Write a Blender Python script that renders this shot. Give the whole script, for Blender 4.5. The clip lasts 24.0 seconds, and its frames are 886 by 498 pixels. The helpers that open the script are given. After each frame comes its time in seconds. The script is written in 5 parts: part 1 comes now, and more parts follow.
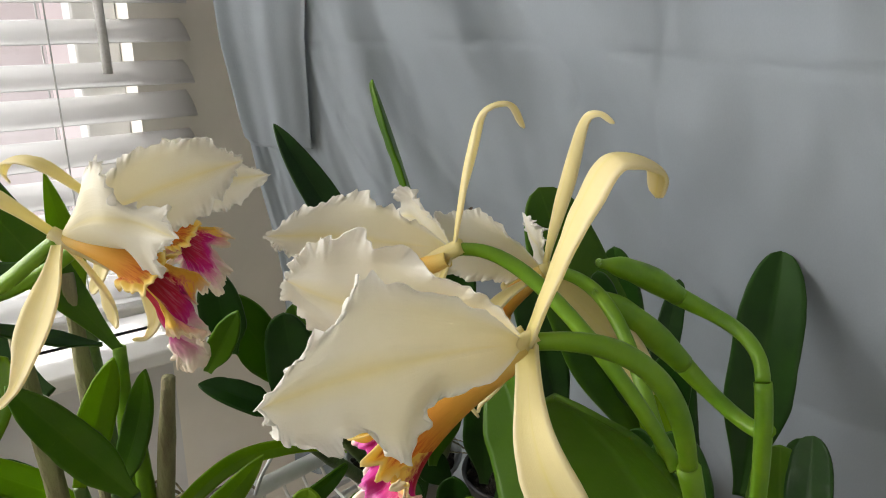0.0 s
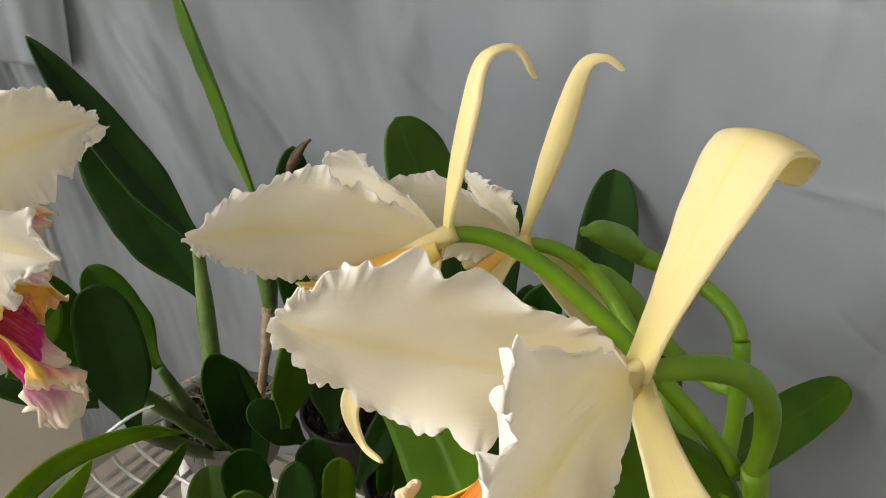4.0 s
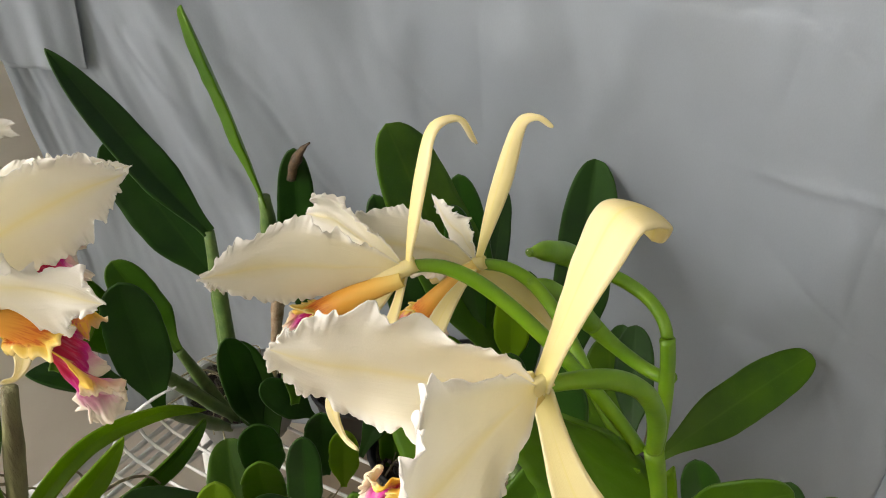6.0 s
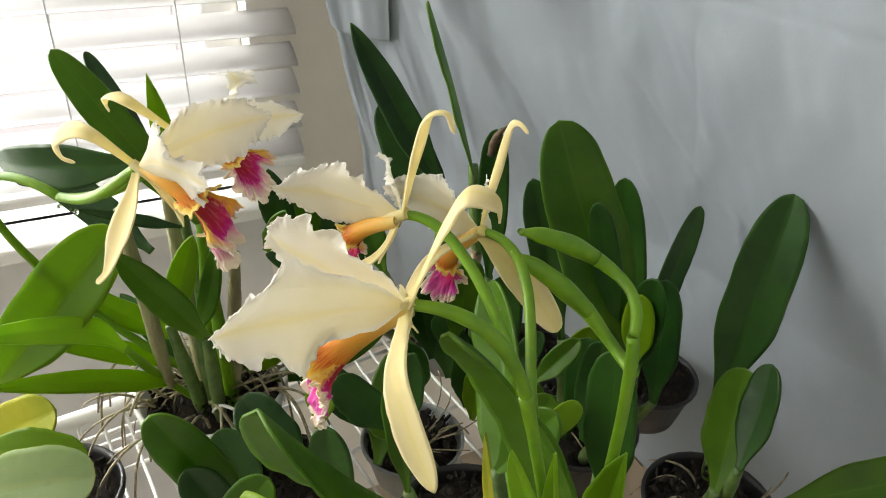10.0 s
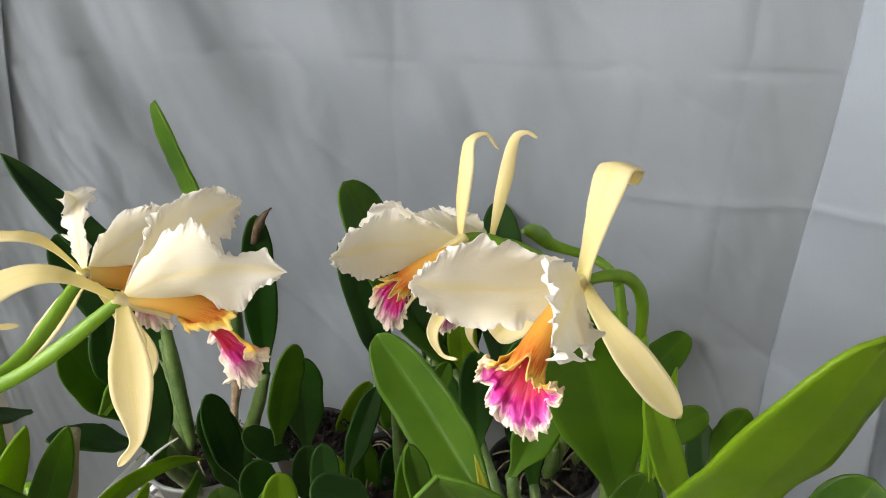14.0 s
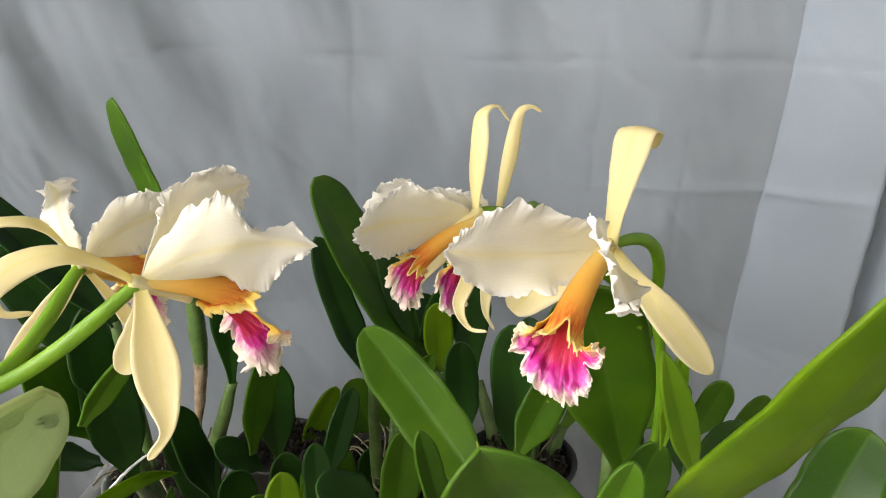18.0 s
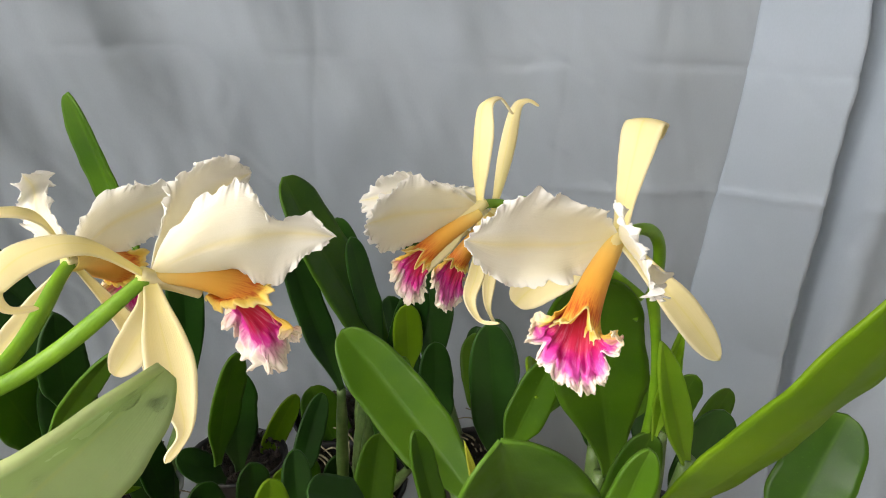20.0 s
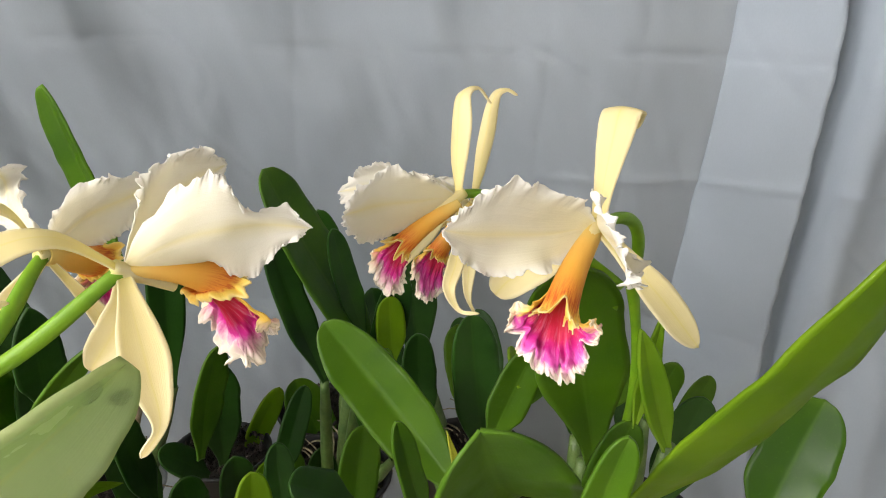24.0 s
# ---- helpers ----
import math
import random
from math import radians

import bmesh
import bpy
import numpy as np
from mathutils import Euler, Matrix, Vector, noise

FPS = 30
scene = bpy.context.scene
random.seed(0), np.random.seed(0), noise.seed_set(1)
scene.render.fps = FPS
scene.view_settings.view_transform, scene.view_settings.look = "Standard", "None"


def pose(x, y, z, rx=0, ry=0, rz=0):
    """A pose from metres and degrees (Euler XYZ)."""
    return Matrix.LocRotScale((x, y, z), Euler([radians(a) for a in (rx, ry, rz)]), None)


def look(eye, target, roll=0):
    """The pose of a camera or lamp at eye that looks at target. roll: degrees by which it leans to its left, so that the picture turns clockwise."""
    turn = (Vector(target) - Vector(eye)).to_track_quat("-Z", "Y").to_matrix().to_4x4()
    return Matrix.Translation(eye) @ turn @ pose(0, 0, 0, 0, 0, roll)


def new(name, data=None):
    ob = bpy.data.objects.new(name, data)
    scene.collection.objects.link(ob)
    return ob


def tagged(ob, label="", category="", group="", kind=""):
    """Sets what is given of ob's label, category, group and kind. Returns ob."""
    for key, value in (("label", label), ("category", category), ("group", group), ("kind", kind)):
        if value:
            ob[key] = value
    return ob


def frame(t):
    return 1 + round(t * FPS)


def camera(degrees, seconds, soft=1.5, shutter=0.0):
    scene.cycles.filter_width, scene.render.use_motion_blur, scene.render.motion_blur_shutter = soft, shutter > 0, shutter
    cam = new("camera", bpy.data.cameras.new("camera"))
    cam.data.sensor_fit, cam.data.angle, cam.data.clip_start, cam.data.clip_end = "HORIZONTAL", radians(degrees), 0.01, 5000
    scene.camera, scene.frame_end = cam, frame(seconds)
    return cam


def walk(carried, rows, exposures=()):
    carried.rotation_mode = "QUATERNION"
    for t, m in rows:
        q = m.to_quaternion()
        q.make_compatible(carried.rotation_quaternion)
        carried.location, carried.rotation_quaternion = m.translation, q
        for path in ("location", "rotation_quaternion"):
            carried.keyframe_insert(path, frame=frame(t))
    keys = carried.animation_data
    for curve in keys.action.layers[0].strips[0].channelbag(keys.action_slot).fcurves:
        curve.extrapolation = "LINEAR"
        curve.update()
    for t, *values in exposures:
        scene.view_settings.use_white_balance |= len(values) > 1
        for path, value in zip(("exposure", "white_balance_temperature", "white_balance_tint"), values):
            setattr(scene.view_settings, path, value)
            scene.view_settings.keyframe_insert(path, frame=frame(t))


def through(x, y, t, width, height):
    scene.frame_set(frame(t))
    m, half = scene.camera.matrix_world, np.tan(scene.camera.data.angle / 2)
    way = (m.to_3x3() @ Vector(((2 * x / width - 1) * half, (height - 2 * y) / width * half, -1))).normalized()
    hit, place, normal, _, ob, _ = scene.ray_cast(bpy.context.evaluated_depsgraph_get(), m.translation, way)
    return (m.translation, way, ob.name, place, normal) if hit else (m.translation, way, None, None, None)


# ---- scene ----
cam = camera(63.3, 24.0, soft=1.0)
PATH = [
    (0, (0.0313, 0.0222, 1.3291), (0.0084, 0.9671, 1.0024), 0.5),
    (0.5, (0.0073, 0.0482, 1.3274), (0.0854, 0.991, 1.0035), 1.37),
    (1, (-0.0256, 0.0706, 1.3331), (0.1537, 0.9901, 0.9833), 1.96),
    (1.5, (-0.0447, 0.0843, 1.3283), (0.2104, 0.9794, 0.9626), 4.44),
    (2, (-0.0487, 0.0983, 1.3273), (0.2385, 0.9771, 0.9461), 4.91),
    (2.5, (-0.0447, 0.1012, 1.326), (0.2651, 0.9624, 0.9231), 5.35),
    (4.5, (-0.0367, 0.0955, 1.3304), (0.2692, 0.9412, 0.8931), 4.37),
    (5, (-0.0346, 0.0898, 1.3348), (0.2743, 0.9309, 0.8907), 4.2),
    (5.5, (-0.0324, 0.0756, 1.3599), (0.2691, 0.9043, 0.8884), 3.5),
    (6, (-0.0342, 0.0597, 1.3751), (0.2529, 0.8872, 0.8925), 3.13),
    (6.5, (-0.0311, 0.0437, 1.3893), (0.2371, 0.8646, 0.8851), 2.66),
    (7, (-0.03, 0.0281, 1.3945), (0.2122, 0.8522, 0.8825), 2.12),
    (7.5, (-0.015, 0.0053, 1.398), (0.1801, 0.8338, 0.8732), 2.37),
    (8, (0.0251, -0.0182, 1.4064), (0.094, 0.8202, 0.8656), 1.65),
    (8.5, (0.0841, -0.0341, 1.408), (-0.0045, 0.8054, 0.8718), 1.65),
    (9, (0.1072, -0.0355, 1.4159), (-0.0489, 0.7962, 0.883), 2.37),
    (9.5, (0.1232, -0.0292, 1.4193), (-0.0692, 0.7976, 0.8907), 2.68),
    (11.5, (-0.0121, -0.0612, 1.3939), (0.1049, 0.8311, 0.9579), 2.48),
    (12, (-0.061, -0.0599, 1.3983), (0.1423, 0.8325, 0.9955), 3.71),
    (12.5, (-0.0871, -0.0642, 1.3949), (0.2215, 0.8084, 1.0161), 1.62),
    (13, (-0.1181, -0.0546, 1.3885), (0.2779, 0.7824, 1.011), 1.56),
    (13.5, (-0.1512, -0.0341, 1.3813), (0.2892, 0.7824, 1.008), 0.49),
    (14, (-0.1723, -0.0207, 1.3735), (0.3249, 0.769, 1.0141), 0.76),
    (14.5, (-0.1884, -0.0107, 1.3588), (0.3414, 0.7611, 1.0074), 1.11),
    (15, (-0.1965, -0.003, 1.3553), (0.3499, 0.7633, 1.0172), 0.88),
    (15.5, (-0.2045, 0.002, 1.3551), (0.355, 0.7618, 1.0238), 0.23),
    (16, (-0.2065, 0.0039, 1.3539), (0.3659, 0.7553, 1.0255), 0.99),
    (16.5, (-0.2085, 0.0028, 1.352), (0.369, 0.7496, 1.0221), 0.32),
    (17, (-0.2085, 0.0047, 1.3509), (0.3735, 0.7457, 1.0158), 0.56),
    (17.5, (-0.2115, 0.0049, 1.3529), (0.3729, 0.7431, 1.016), 0.27),
    (18, (-0.2145, 0.0067, 1.3508), (0.3754, 0.7399, 1.0127), 0.5),
    (18.5, (-0.2175, 0.0104, 1.3465), (0.388, 0.7318, 1.0106), -0.02),
    (20.5, (-0.2476, 0.0379, 1.3388), (0.429, 0.7002, 1.0171), 2.53),
    (21, (-0.2476, 0.0378, 1.3378), (0.4297, 0.6987, 1.0146), 2.63),
    (21.5, (-0.2476, 0.0378, 1.3378), (0.4288, 0.6982, 1.0118), 2.54),
    (22, (-0.2476, 0.0389, 1.3387), (0.4265, 0.7013, 1.012), 2.23),
    (22.5, (-0.2466, 0.0407, 1.3366), (0.4278, 0.7014, 1.007), 2.43),
    (23, (-0.2496, 0.0547, 1.3355), (0.4298, 0.7097, 1.0049), 2.76),
    (23.5, (-0.2467, 0.0584, 1.3312), (0.4372, 0.7043, 0.9921), 3.01),
    (24, (-0.2406, 0.0329, 1.3391), (0.439, 0.6864, 1.0059), 1.77),
]
walk(cam, [(t, look(eye, target, roll)) for t, eye, target, roll in PATH], exposures=[(0.0, -0.15, 6500, 9), (2.0, -0.15, 6600, 10), (5.0, -0.12, 6850, 11), (6.0, 0.10, 6750, 11), (7.0, 0.20, 6650, 11), (9.0, 0.33, 6600, 6), (12.0, 0.17, 6500, 9), (14.0, 0.07, 6500, 11), (17.0, 0.07, 6500, 11), (24.0, 0.09, 6500, 11)])

# ---- light ----
UP = Vector((0, 0, 1))
WALL_DIR = Vector((0.783, 0.622, 0)).normalized()      # along the window wall, towards the corner
WALL_IN = Vector((0.622, -0.783, 0)).normalized()      # from the window wall into the room
WALL_AT = Vector((-0.45, 0.977, 0))                     # a point on the inner face of the window wall


def wall_point(along, inward, z):
    return WALL_AT + WALL_DIR * along + WALL_IN * inward + UP * z


world = bpy.data.worlds.new("sky")
scene.world = world
world.use_nodes = True
sky = world.node_tree.nodes.new("ShaderNodeTexSky")
sky.sky_type, sky.sun_disc = "NISHITA", False
sky.sun_elevation, sky.sun_rotation = radians(64), radians(-70)
world.node_tree.links.new(sky.outputs["Color"], world.node_tree.nodes["Background"].inputs["Color"])
world.node_tree.nodes["Background"].inputs["Strength"].default_value = 0.15

sun = new("sun", bpy.data.lights.new("sun", "SUN"))
sun.data.energy, sun.data.angle, sun.data.color = 4.0, radians(0.6), (1.0, 0.97, 0.93)
sun.matrix_world = look(wall_point(-1.9, -2.0, 5.9), wall_point(-0.85, 0.0, 1.2))

window_light = new("window_light", bpy.data.lights.new("window_light", "AREA"))
window_light.data.shape, window_light.data.size, window_light.data.size_y = "RECTANGLE", 1.6, 1.1
window_light.data.energy, window_light.data.color = 60.0, (1.0, 0.957, 0.915)
window_light.matrix_world = look(wall_point(-1.12, 0.07, 1.46), wall_point(-1.12, 0.07, 1.46) + WALL_IN * 0.9 + WALL_DIR * 0.18 + Vector((0, 0, -0.10)))

# ---- materials ----
MATS = {}


def material(name, rough=0.5, metal=0.0, spec=0.5):
    m = bpy.data.materials.new(name)
    m.use_nodes = True
    n = m.node_tree.nodes
    p = n["Principled BSDF"]
    p.inputs["Roughness"].default_value, p.inputs["Metallic"].default_value = rough, metal
    p.inputs["Specular IOR Level"].default_value = spec
    MATS[name] = m
    return m, n, m.node_tree.links, p


def ramp(n, links, source, stops):
    r = n.new("ShaderNodeValToRGB")
    e = r.color_ramp.elements
    while len(e) < len(stops):
        e.new(0.5)
    for k, (at, col) in zip(e, stops):
        k.position, k.color = at, (*col, 1)
    links.new(source, r.inputs["Fac"])
    return r.outputs["Color"]


def blend(n, links, fac, a, b, mode="MIX"):
    x = n.new("ShaderNodeMix")
    x.data_type, x.blend_type = "RGBA", mode
    for sock, v in ((x.inputs[0], fac), (x.inputs[6], a), (x.inputs[7], b)):
        if isinstance(v, (int, float)):
            sock.default_value = v
        elif isinstance(v, tuple):
            sock.default_value = (*v, 1)
        else:
            links.new(v, sock)
    return x.outputs[2]


def calc(n, links, op, a, b=0.0, c=0.0):
    x = n.new("ShaderNodeMath")
    x.operation = op
    for sock, v in zip(x.inputs, (a, b, c)):
        if isinstance(v, (int, float)):
            sock.default_value = v
        else:
            links.new(v, sock)
    return x.outputs[0]


def noisy(n, links, scale, detail=3.0, coords="Object", rough=0.55, squash=None):
    t = n.new("ShaderNodeTexNoise")
    t.inputs["Scale"].default_value, t.inputs["Detail"].default_value, t.inputs["Roughness"].default_value = scale, detail, rough
    c = n.new("ShaderNodeTexCoord")
    src = c.outputs[coords]
    if squash:
        mp = n.new("ShaderNodeMapping")
        mp.inputs["Scale"].default_value = squash
        links.new(src, mp.inputs["Vector"])
        src = mp.outputs["Vector"]
    links.new(src, t.inputs["Vector"])
    return t.outputs["Fac"]


def relief(n, links, p, height, strength, distance):
    b = n.new("ShaderNodeBump")
    b.inputs["Strength"].default_value, b.inputs["Distance"].default_value = strength, distance
    links.new(height, b.inputs["Height"])
    links.new(b.outputs["Normal"], p.inputs["Normal"])
    return b.outputs["Normal"]


def uv_split(n, links):
    c, s = n.new("ShaderNodeTexCoord"), n.new("ShaderNodeSeparateXYZ")
    links.new(c.outputs["UV"], s.inputs[0])
    u, v = s.outputs[0], s.outputs[1]
    off = calc(n, links, "MULTIPLY", calc(n, links, "ABSOLUTE", calc(n, links, "SUBTRACT", u, 0.5)), 2.0)
    return u, v, off          # off: 0 on the midline, 1 on the margin


def see_through(m, n, links, p, colour, amount, normal=None):
    t, mix = n.new("ShaderNodeBsdfTranslucent"), n.new("ShaderNodeMixShader")
    mix.inputs[0].default_value = amount
    if isinstance(colour, tuple):
        t.inputs["Color"].default_value = (*colour, 1)
    else:
        links.new(colour, t.inputs["Color"])
    if normal:
        links.new(normal, t.inputs["Normal"])
    links.new(p.outputs[0], mix.inputs[1])
    links.new(t.outputs[0], mix.inputs[2])
    links.new(mix.outputs[0], n["Material Output"].inputs["Surface"])


def petal_material(name, heart, body, margin, relief_by=0.20):
    m, n, links, p = material(name, 0.5, spec=0.35)
    u, v, off = uv_split(n, links)
    rib = ramp(n, links, off, [(0.0, (1, 1, 1)), (0.10, (0.55, 0.55, 0.55)), (0.45, (0, 0, 0))])
    foot = ramp(n, links, v, [(0.0, (1, 1, 1)), (0.14, (0.5, 0.5, 0.5)), (0.6, (0.10, 0.10, 0.10)), (1.0, (0, 0, 0))])
    base = blend(n, links, calc(n, links, "MAXIMUM", calc(n, links, "MULTIPLY", rib, 0.68), foot), body, heart)
    edge = ramp(n, links, off, [(0.0, (0, 0, 0)), (0.7, (0, 0, 0)), (1.0, (1, 1, 1))])
    base = blend(n, links, calc(n, links, "MULTIPLY", edge, 0.8), base, margin)
    patch = noisy(n, links, 60, 4)
    base = blend(n, links, 0.10, base, ramp(n, links, patch, [(0.3, (0.55, 0.52, 0.42)), (0.7, (1, 1, 1))]), "MULTIPLY")
    links.new(base, p.inputs["Base Color"])
    veins = noisy(n, links, 1.0, 2, "UV", 0.5, (46, 2.2, 1))
    fine = noisy(n, links, 1900, 2)
    h = calc(n, links, "ADD", calc(n, links, "MULTIPLY", veins, 1.0), calc(n, links, "MULTIPLY", fine, 0.35))
    nor = relief(n, links, p, h, relief_by, 0.0007)
    see_through(m, n, links, p, base, 0.46, nor)
    return m


petal_material("petal_white", (0.83, 0.75, 0.40), (0.84, 0.822, 0.755), (0.85, 0.84, 0.81))
petal_material("sepal_cream", (0.83, 0.74, 0.28), (0.88, 0.79, 0.48), (0.89, 0.82, 0.58), 0.11)


def lip_material():
    # the tube: cream foot, orange flanks with red veins, yellow rim
    m, n, links, p = material("lip", 0.45, spec=0.35)
    u, v, off = uv_split(n, links)
    wob = calc(n, links, "ADD", v, calc(n, links, "MULTIPLY", calc(n, links, "SUBTRACT", noisy(n, links, 1, 3, "UV", 0.6, (14, 4, 1)), 0.5), 0.08))
    base = ramp(n, links, wob, [(0.0, (0.78, 0.62, 0.20)), (0.25, (0.83, 0.53, 0.12)), (0.50, (0.82, 0.45, 0.07)), (0.80, (0.76, 0.27, 0.03)), (0.90, (0.86, 0.60, 0.10)), (0.95, (0.88, 0.68, 0.15)), (1.0, (0.88, 0.74, 0.34))])
    red = ramp(n, links, v, [(0.58, (0, 0, 0)), (0.78, (0.8, 0.8, 0.8)), (0.86, (0.8, 0.8, 0.8)), (0.91, (0, 0, 0))])
    lines = ramp(n, links, noisy(n, links, 1, 4, "UV", 0.65, (60, 7.0, 1)), [(0.46, (0, 0, 0)), (0.58, (1, 1, 1))])
    base = blend(n, links, calc(n, links, "MULTIPLY", calc(n, links, "MULTIPLY", lines, red), 0.75), base, (0.52, 0.045, 0.015))
    links.new(base, p.inputs["Base Color"])
    nor = relief(n, links, p, noisy(n, links, 1, 3, "UV", 0.6, (50, 5, 1)), 0.25, 0.0006)
    see_through(m, n, links, p, base, 0.38, nor)


def lobe_material(name, white):
    # red throat, magenta fan with pale veins, white frilled margin that begins at white of the way out
    m, n, links, p = material(name, 0.5, spec=0.35)
    u, v, off = uv_split(n, links)
    shake = calc(n, links, "MULTIPLY", calc(n, links, "SUBTRACT", noisy(n, links, 1, 4, "UV", 0.6, (30, 12, 1)), 0.5), 0.30)
    along = ramp(n, links, calc(n, links, "ADD", v, calc(n, links, "MULTIPLY", shake, 0.5)), [(0.0, (0.60, 0.14, 0.03)), (0.20, (0.46, 0.03, 0.012)), (0.42, (0.46, 0.006, 0.03)), (0.58, (0.53, 0.005, 0.07)), (0.70, (0.60, 0.012, 0.25)), (0.84, (0.70, 0.09, 0.43)), (1.0, (0.84, 0.50, 0.66))])
    pale = ramp(n, links, v, [(0.35, (0.15, 0.15, 0.15)), (0.88, (1, 1, 1))])
    veins = ramp(n, links, noisy(n, links, 1, 4, "UV", 0.65, (34, 3.0, 1)), [(0.52, (0, 0, 0)), (0.66, (1, 1, 1))])
    base = blend(n, links, calc(n, links, "MULTIPLY", calc(n, links, "MULTIPLY", veins, pale), 0.38), along, (0.88, 0.60, 0.80))
    feather = calc(n, links, "ADD", shake, calc(n, links, "MULTIPLY", veins, 0.12))
    margin = ramp(n, links, calc(n, links, "ADD", off, feather), [(0.0, (0, 0, 0)), (0.54, (0, 0, 0)), (0.66, (1, 1, 1))])
    end = ramp(n, links, calc(n, links, "ADD", v, calc(n, links, "MULTIPLY", feather, 0.6)), [(0.0, (0, 0, 0)), (white, (0, 0, 0)), (min(0.97, white + 0.22), (1, 1, 1))])
    wing = ramp(n, links, calc(n, links, "ADD", off, calc(n, links, "MULTIPLY", shake, 0.3)), [(0.44, (0, 0, 0)), (0.60, (1, 1, 1))])
    far = ramp(n, links, calc(n, links, "ADD", v, calc(n, links, "MULTIPLY", shake, 0.25)), [(0.86, (1, 1, 1)), (0.96, (0.25, 0.25, 0.25))])
    low = blend(n, links, calc(n, links, "MULTIPLY", wing, far), (0.88, 0.80, 0.68), (0.86, 0.58, 0.10))
    base = blend(n, links, calc(n, links, "MAXIMUM", margin, end), base, low)
    links.new(base, p.inputs["Base Color"])
    nor = relief(n, links, p, noisy(n, links, 1, 3, "UV", 0.6, (40, 6, 1)), 0.3, 0.0006)
    see_through(m, n, links, p, base, 0.24, nor)


lip_material()
lobe_material("lip_lobe", 0.88)
lobe_material("lip_lobe_pale", 0.74)


def leaf_material(name, dark, light, rib, rough=0.36, through=0.10, lit=(0.16, 0.34, 0.02)):
    m, n, links, p = material(name, rough, spec=0.24)
    u, v, off = uv_split(n, links)
    info = n.new("ShaderNodeObjectInfo")
    shift = calc(n, links, "ADD", noisy(n, links, 22, 4), calc(n, links, "MULTIPLY", calc(n, links, "SUBTRACT", info.outputs["Random"], 0.5), 0.35))
    base = ramp(n, links, shift, [(0.30, dark), (0.68, light)])
    mid = ramp(n, links, off, [(0.0, (1, 1, 1)), (0.025, (0.7, 0.7, 0.7)), (0.07, (0, 0, 0))])
    base = blend(n, links, calc(n, links, "MULTIPLY", mid, 0.22), base, rib)
    rim = ramp(n, links, off, [(0.93, (0, 0, 0)), (1.0, (1, 1, 1))])
    base = blend(n, links, calc(n, links, "MULTIPLY", rim, 0.20), base, rib)
    blotch = ramp(n, links, noisy(n, links, 9, 3), [(0.35, (0.70, 0.78, 0.70)), (0.65, (1.12, 1.08, 1.0))])
    base = blend(n, links, 0.8, base, blotch, "MULTIPLY")
    speck = ramp(n, links, noisy(n, links, 420, 2), [(0.62, (0, 0, 0)), (0.74, (1, 1, 1))])
    base = blend(n, links, calc(n, links, "MULTIPLY", speck, 0.16), base, rib)
    aged = ramp(n, links, v, [(0.0, (1, 1, 1)), (0.28, (0, 0, 0)), (0.93, (0, 0, 0)), (1.0, (0.7, 0.7, 0.7))])
    base = blend(n, links, calc(n, links, "MULTIPLY", aged, 0.35), base, rib)
    links.new(base, p.inputs["Base Color"])
    lines = noisy(n, links, 1, 2, "UV", 0.5, (60, 1.5, 1))
    spots = noisy(n, links, 350, 3)
    rr = ramp(n, links, noisy(n, links, 40, 4), [(0.3, (rough - 0.08,) * 3), (0.7, (rough + 0.12,) * 3)])
    links.new(rr, p.inputs["Roughness"])
    nor = relief(n, links, p, calc(n, links, "ADD", calc(n, links, "MULTIPLY", lines, 0.22), calc(n, links, "MULTIPLY", spots, 0.30)), 0.20, 0.0012)
    see_through(m, n, links, p, lit, through, nor)


# darkest green: dark leaves, plus shade painted into low and back ones
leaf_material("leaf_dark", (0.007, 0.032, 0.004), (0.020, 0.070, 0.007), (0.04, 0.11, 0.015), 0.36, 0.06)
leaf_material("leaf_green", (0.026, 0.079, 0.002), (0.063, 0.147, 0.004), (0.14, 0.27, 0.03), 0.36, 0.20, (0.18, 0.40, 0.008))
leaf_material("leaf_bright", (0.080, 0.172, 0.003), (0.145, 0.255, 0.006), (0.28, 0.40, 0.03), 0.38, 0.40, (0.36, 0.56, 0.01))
leaf_material("leaf_young", (0.13, 0.27, 0.008), (0.22, 0.38, 0.02), (0.32, 0.46, 0.05), 0.34, 0.40, (0.40, 0.64, 0.02))
leaf_material("leaf_yellow", (0.30, 0.34, 0.02), (0.48, 0.46, 0.04), (0.5, 0.5, 0.1), 0.42, 0.20)
# pale wet leaves, the window's sheen mixed into their base colour
leaf_material("leaf_pale", (0.30, 0.41, 0.20), (0.46, 0.55, 0.34), (0.62, 0.54, 0.12), 0.20, 0.40, (0.50, 0.64, 0.28))


def plain(name, a, b, scale, rough, bump=0.2, depth=0.002, spec=0.5, through=None, squash=None):
    m, n, links, p = material(name, rough, spec=spec)
    base = ramp(n, links, noisy(n, links, scale, 5, squash=squash), [(0.32, a), (0.68, b)])
    links.new(base, p.inputs["Base Color"])
    nor = relief(n, links, p, noisy(n, links, scale * 6, 4, squash=squash), bump, depth)
    if through:
        see_through(m, n, links, p, through[0], through[1], nor)
    return m


plain("stem_green", (0.11, 0.26, 0.004), (0.18, 0.35, 0.008), 70, 0.42, 0.15, 0.001, through=((0.22, 0.4, 0.02), 0.15))
plain("bulb_green", (0.05, 0.11, 0.02), (0.13, 0.20, 0.05), 60, 0.45, 0.3, 0.002)
plain("cane_brown", (0.18, 0.15, 0.08), (0.30, 0.30, 0.14), 90, 0.6, 0.5, 0.002, squash=(1, 1, 0.2))
plain("husk_dry", (0.22, 0.14, 0.07), (0.42, 0.33, 0.22), 110, 0.75, 0.6, 0.002)
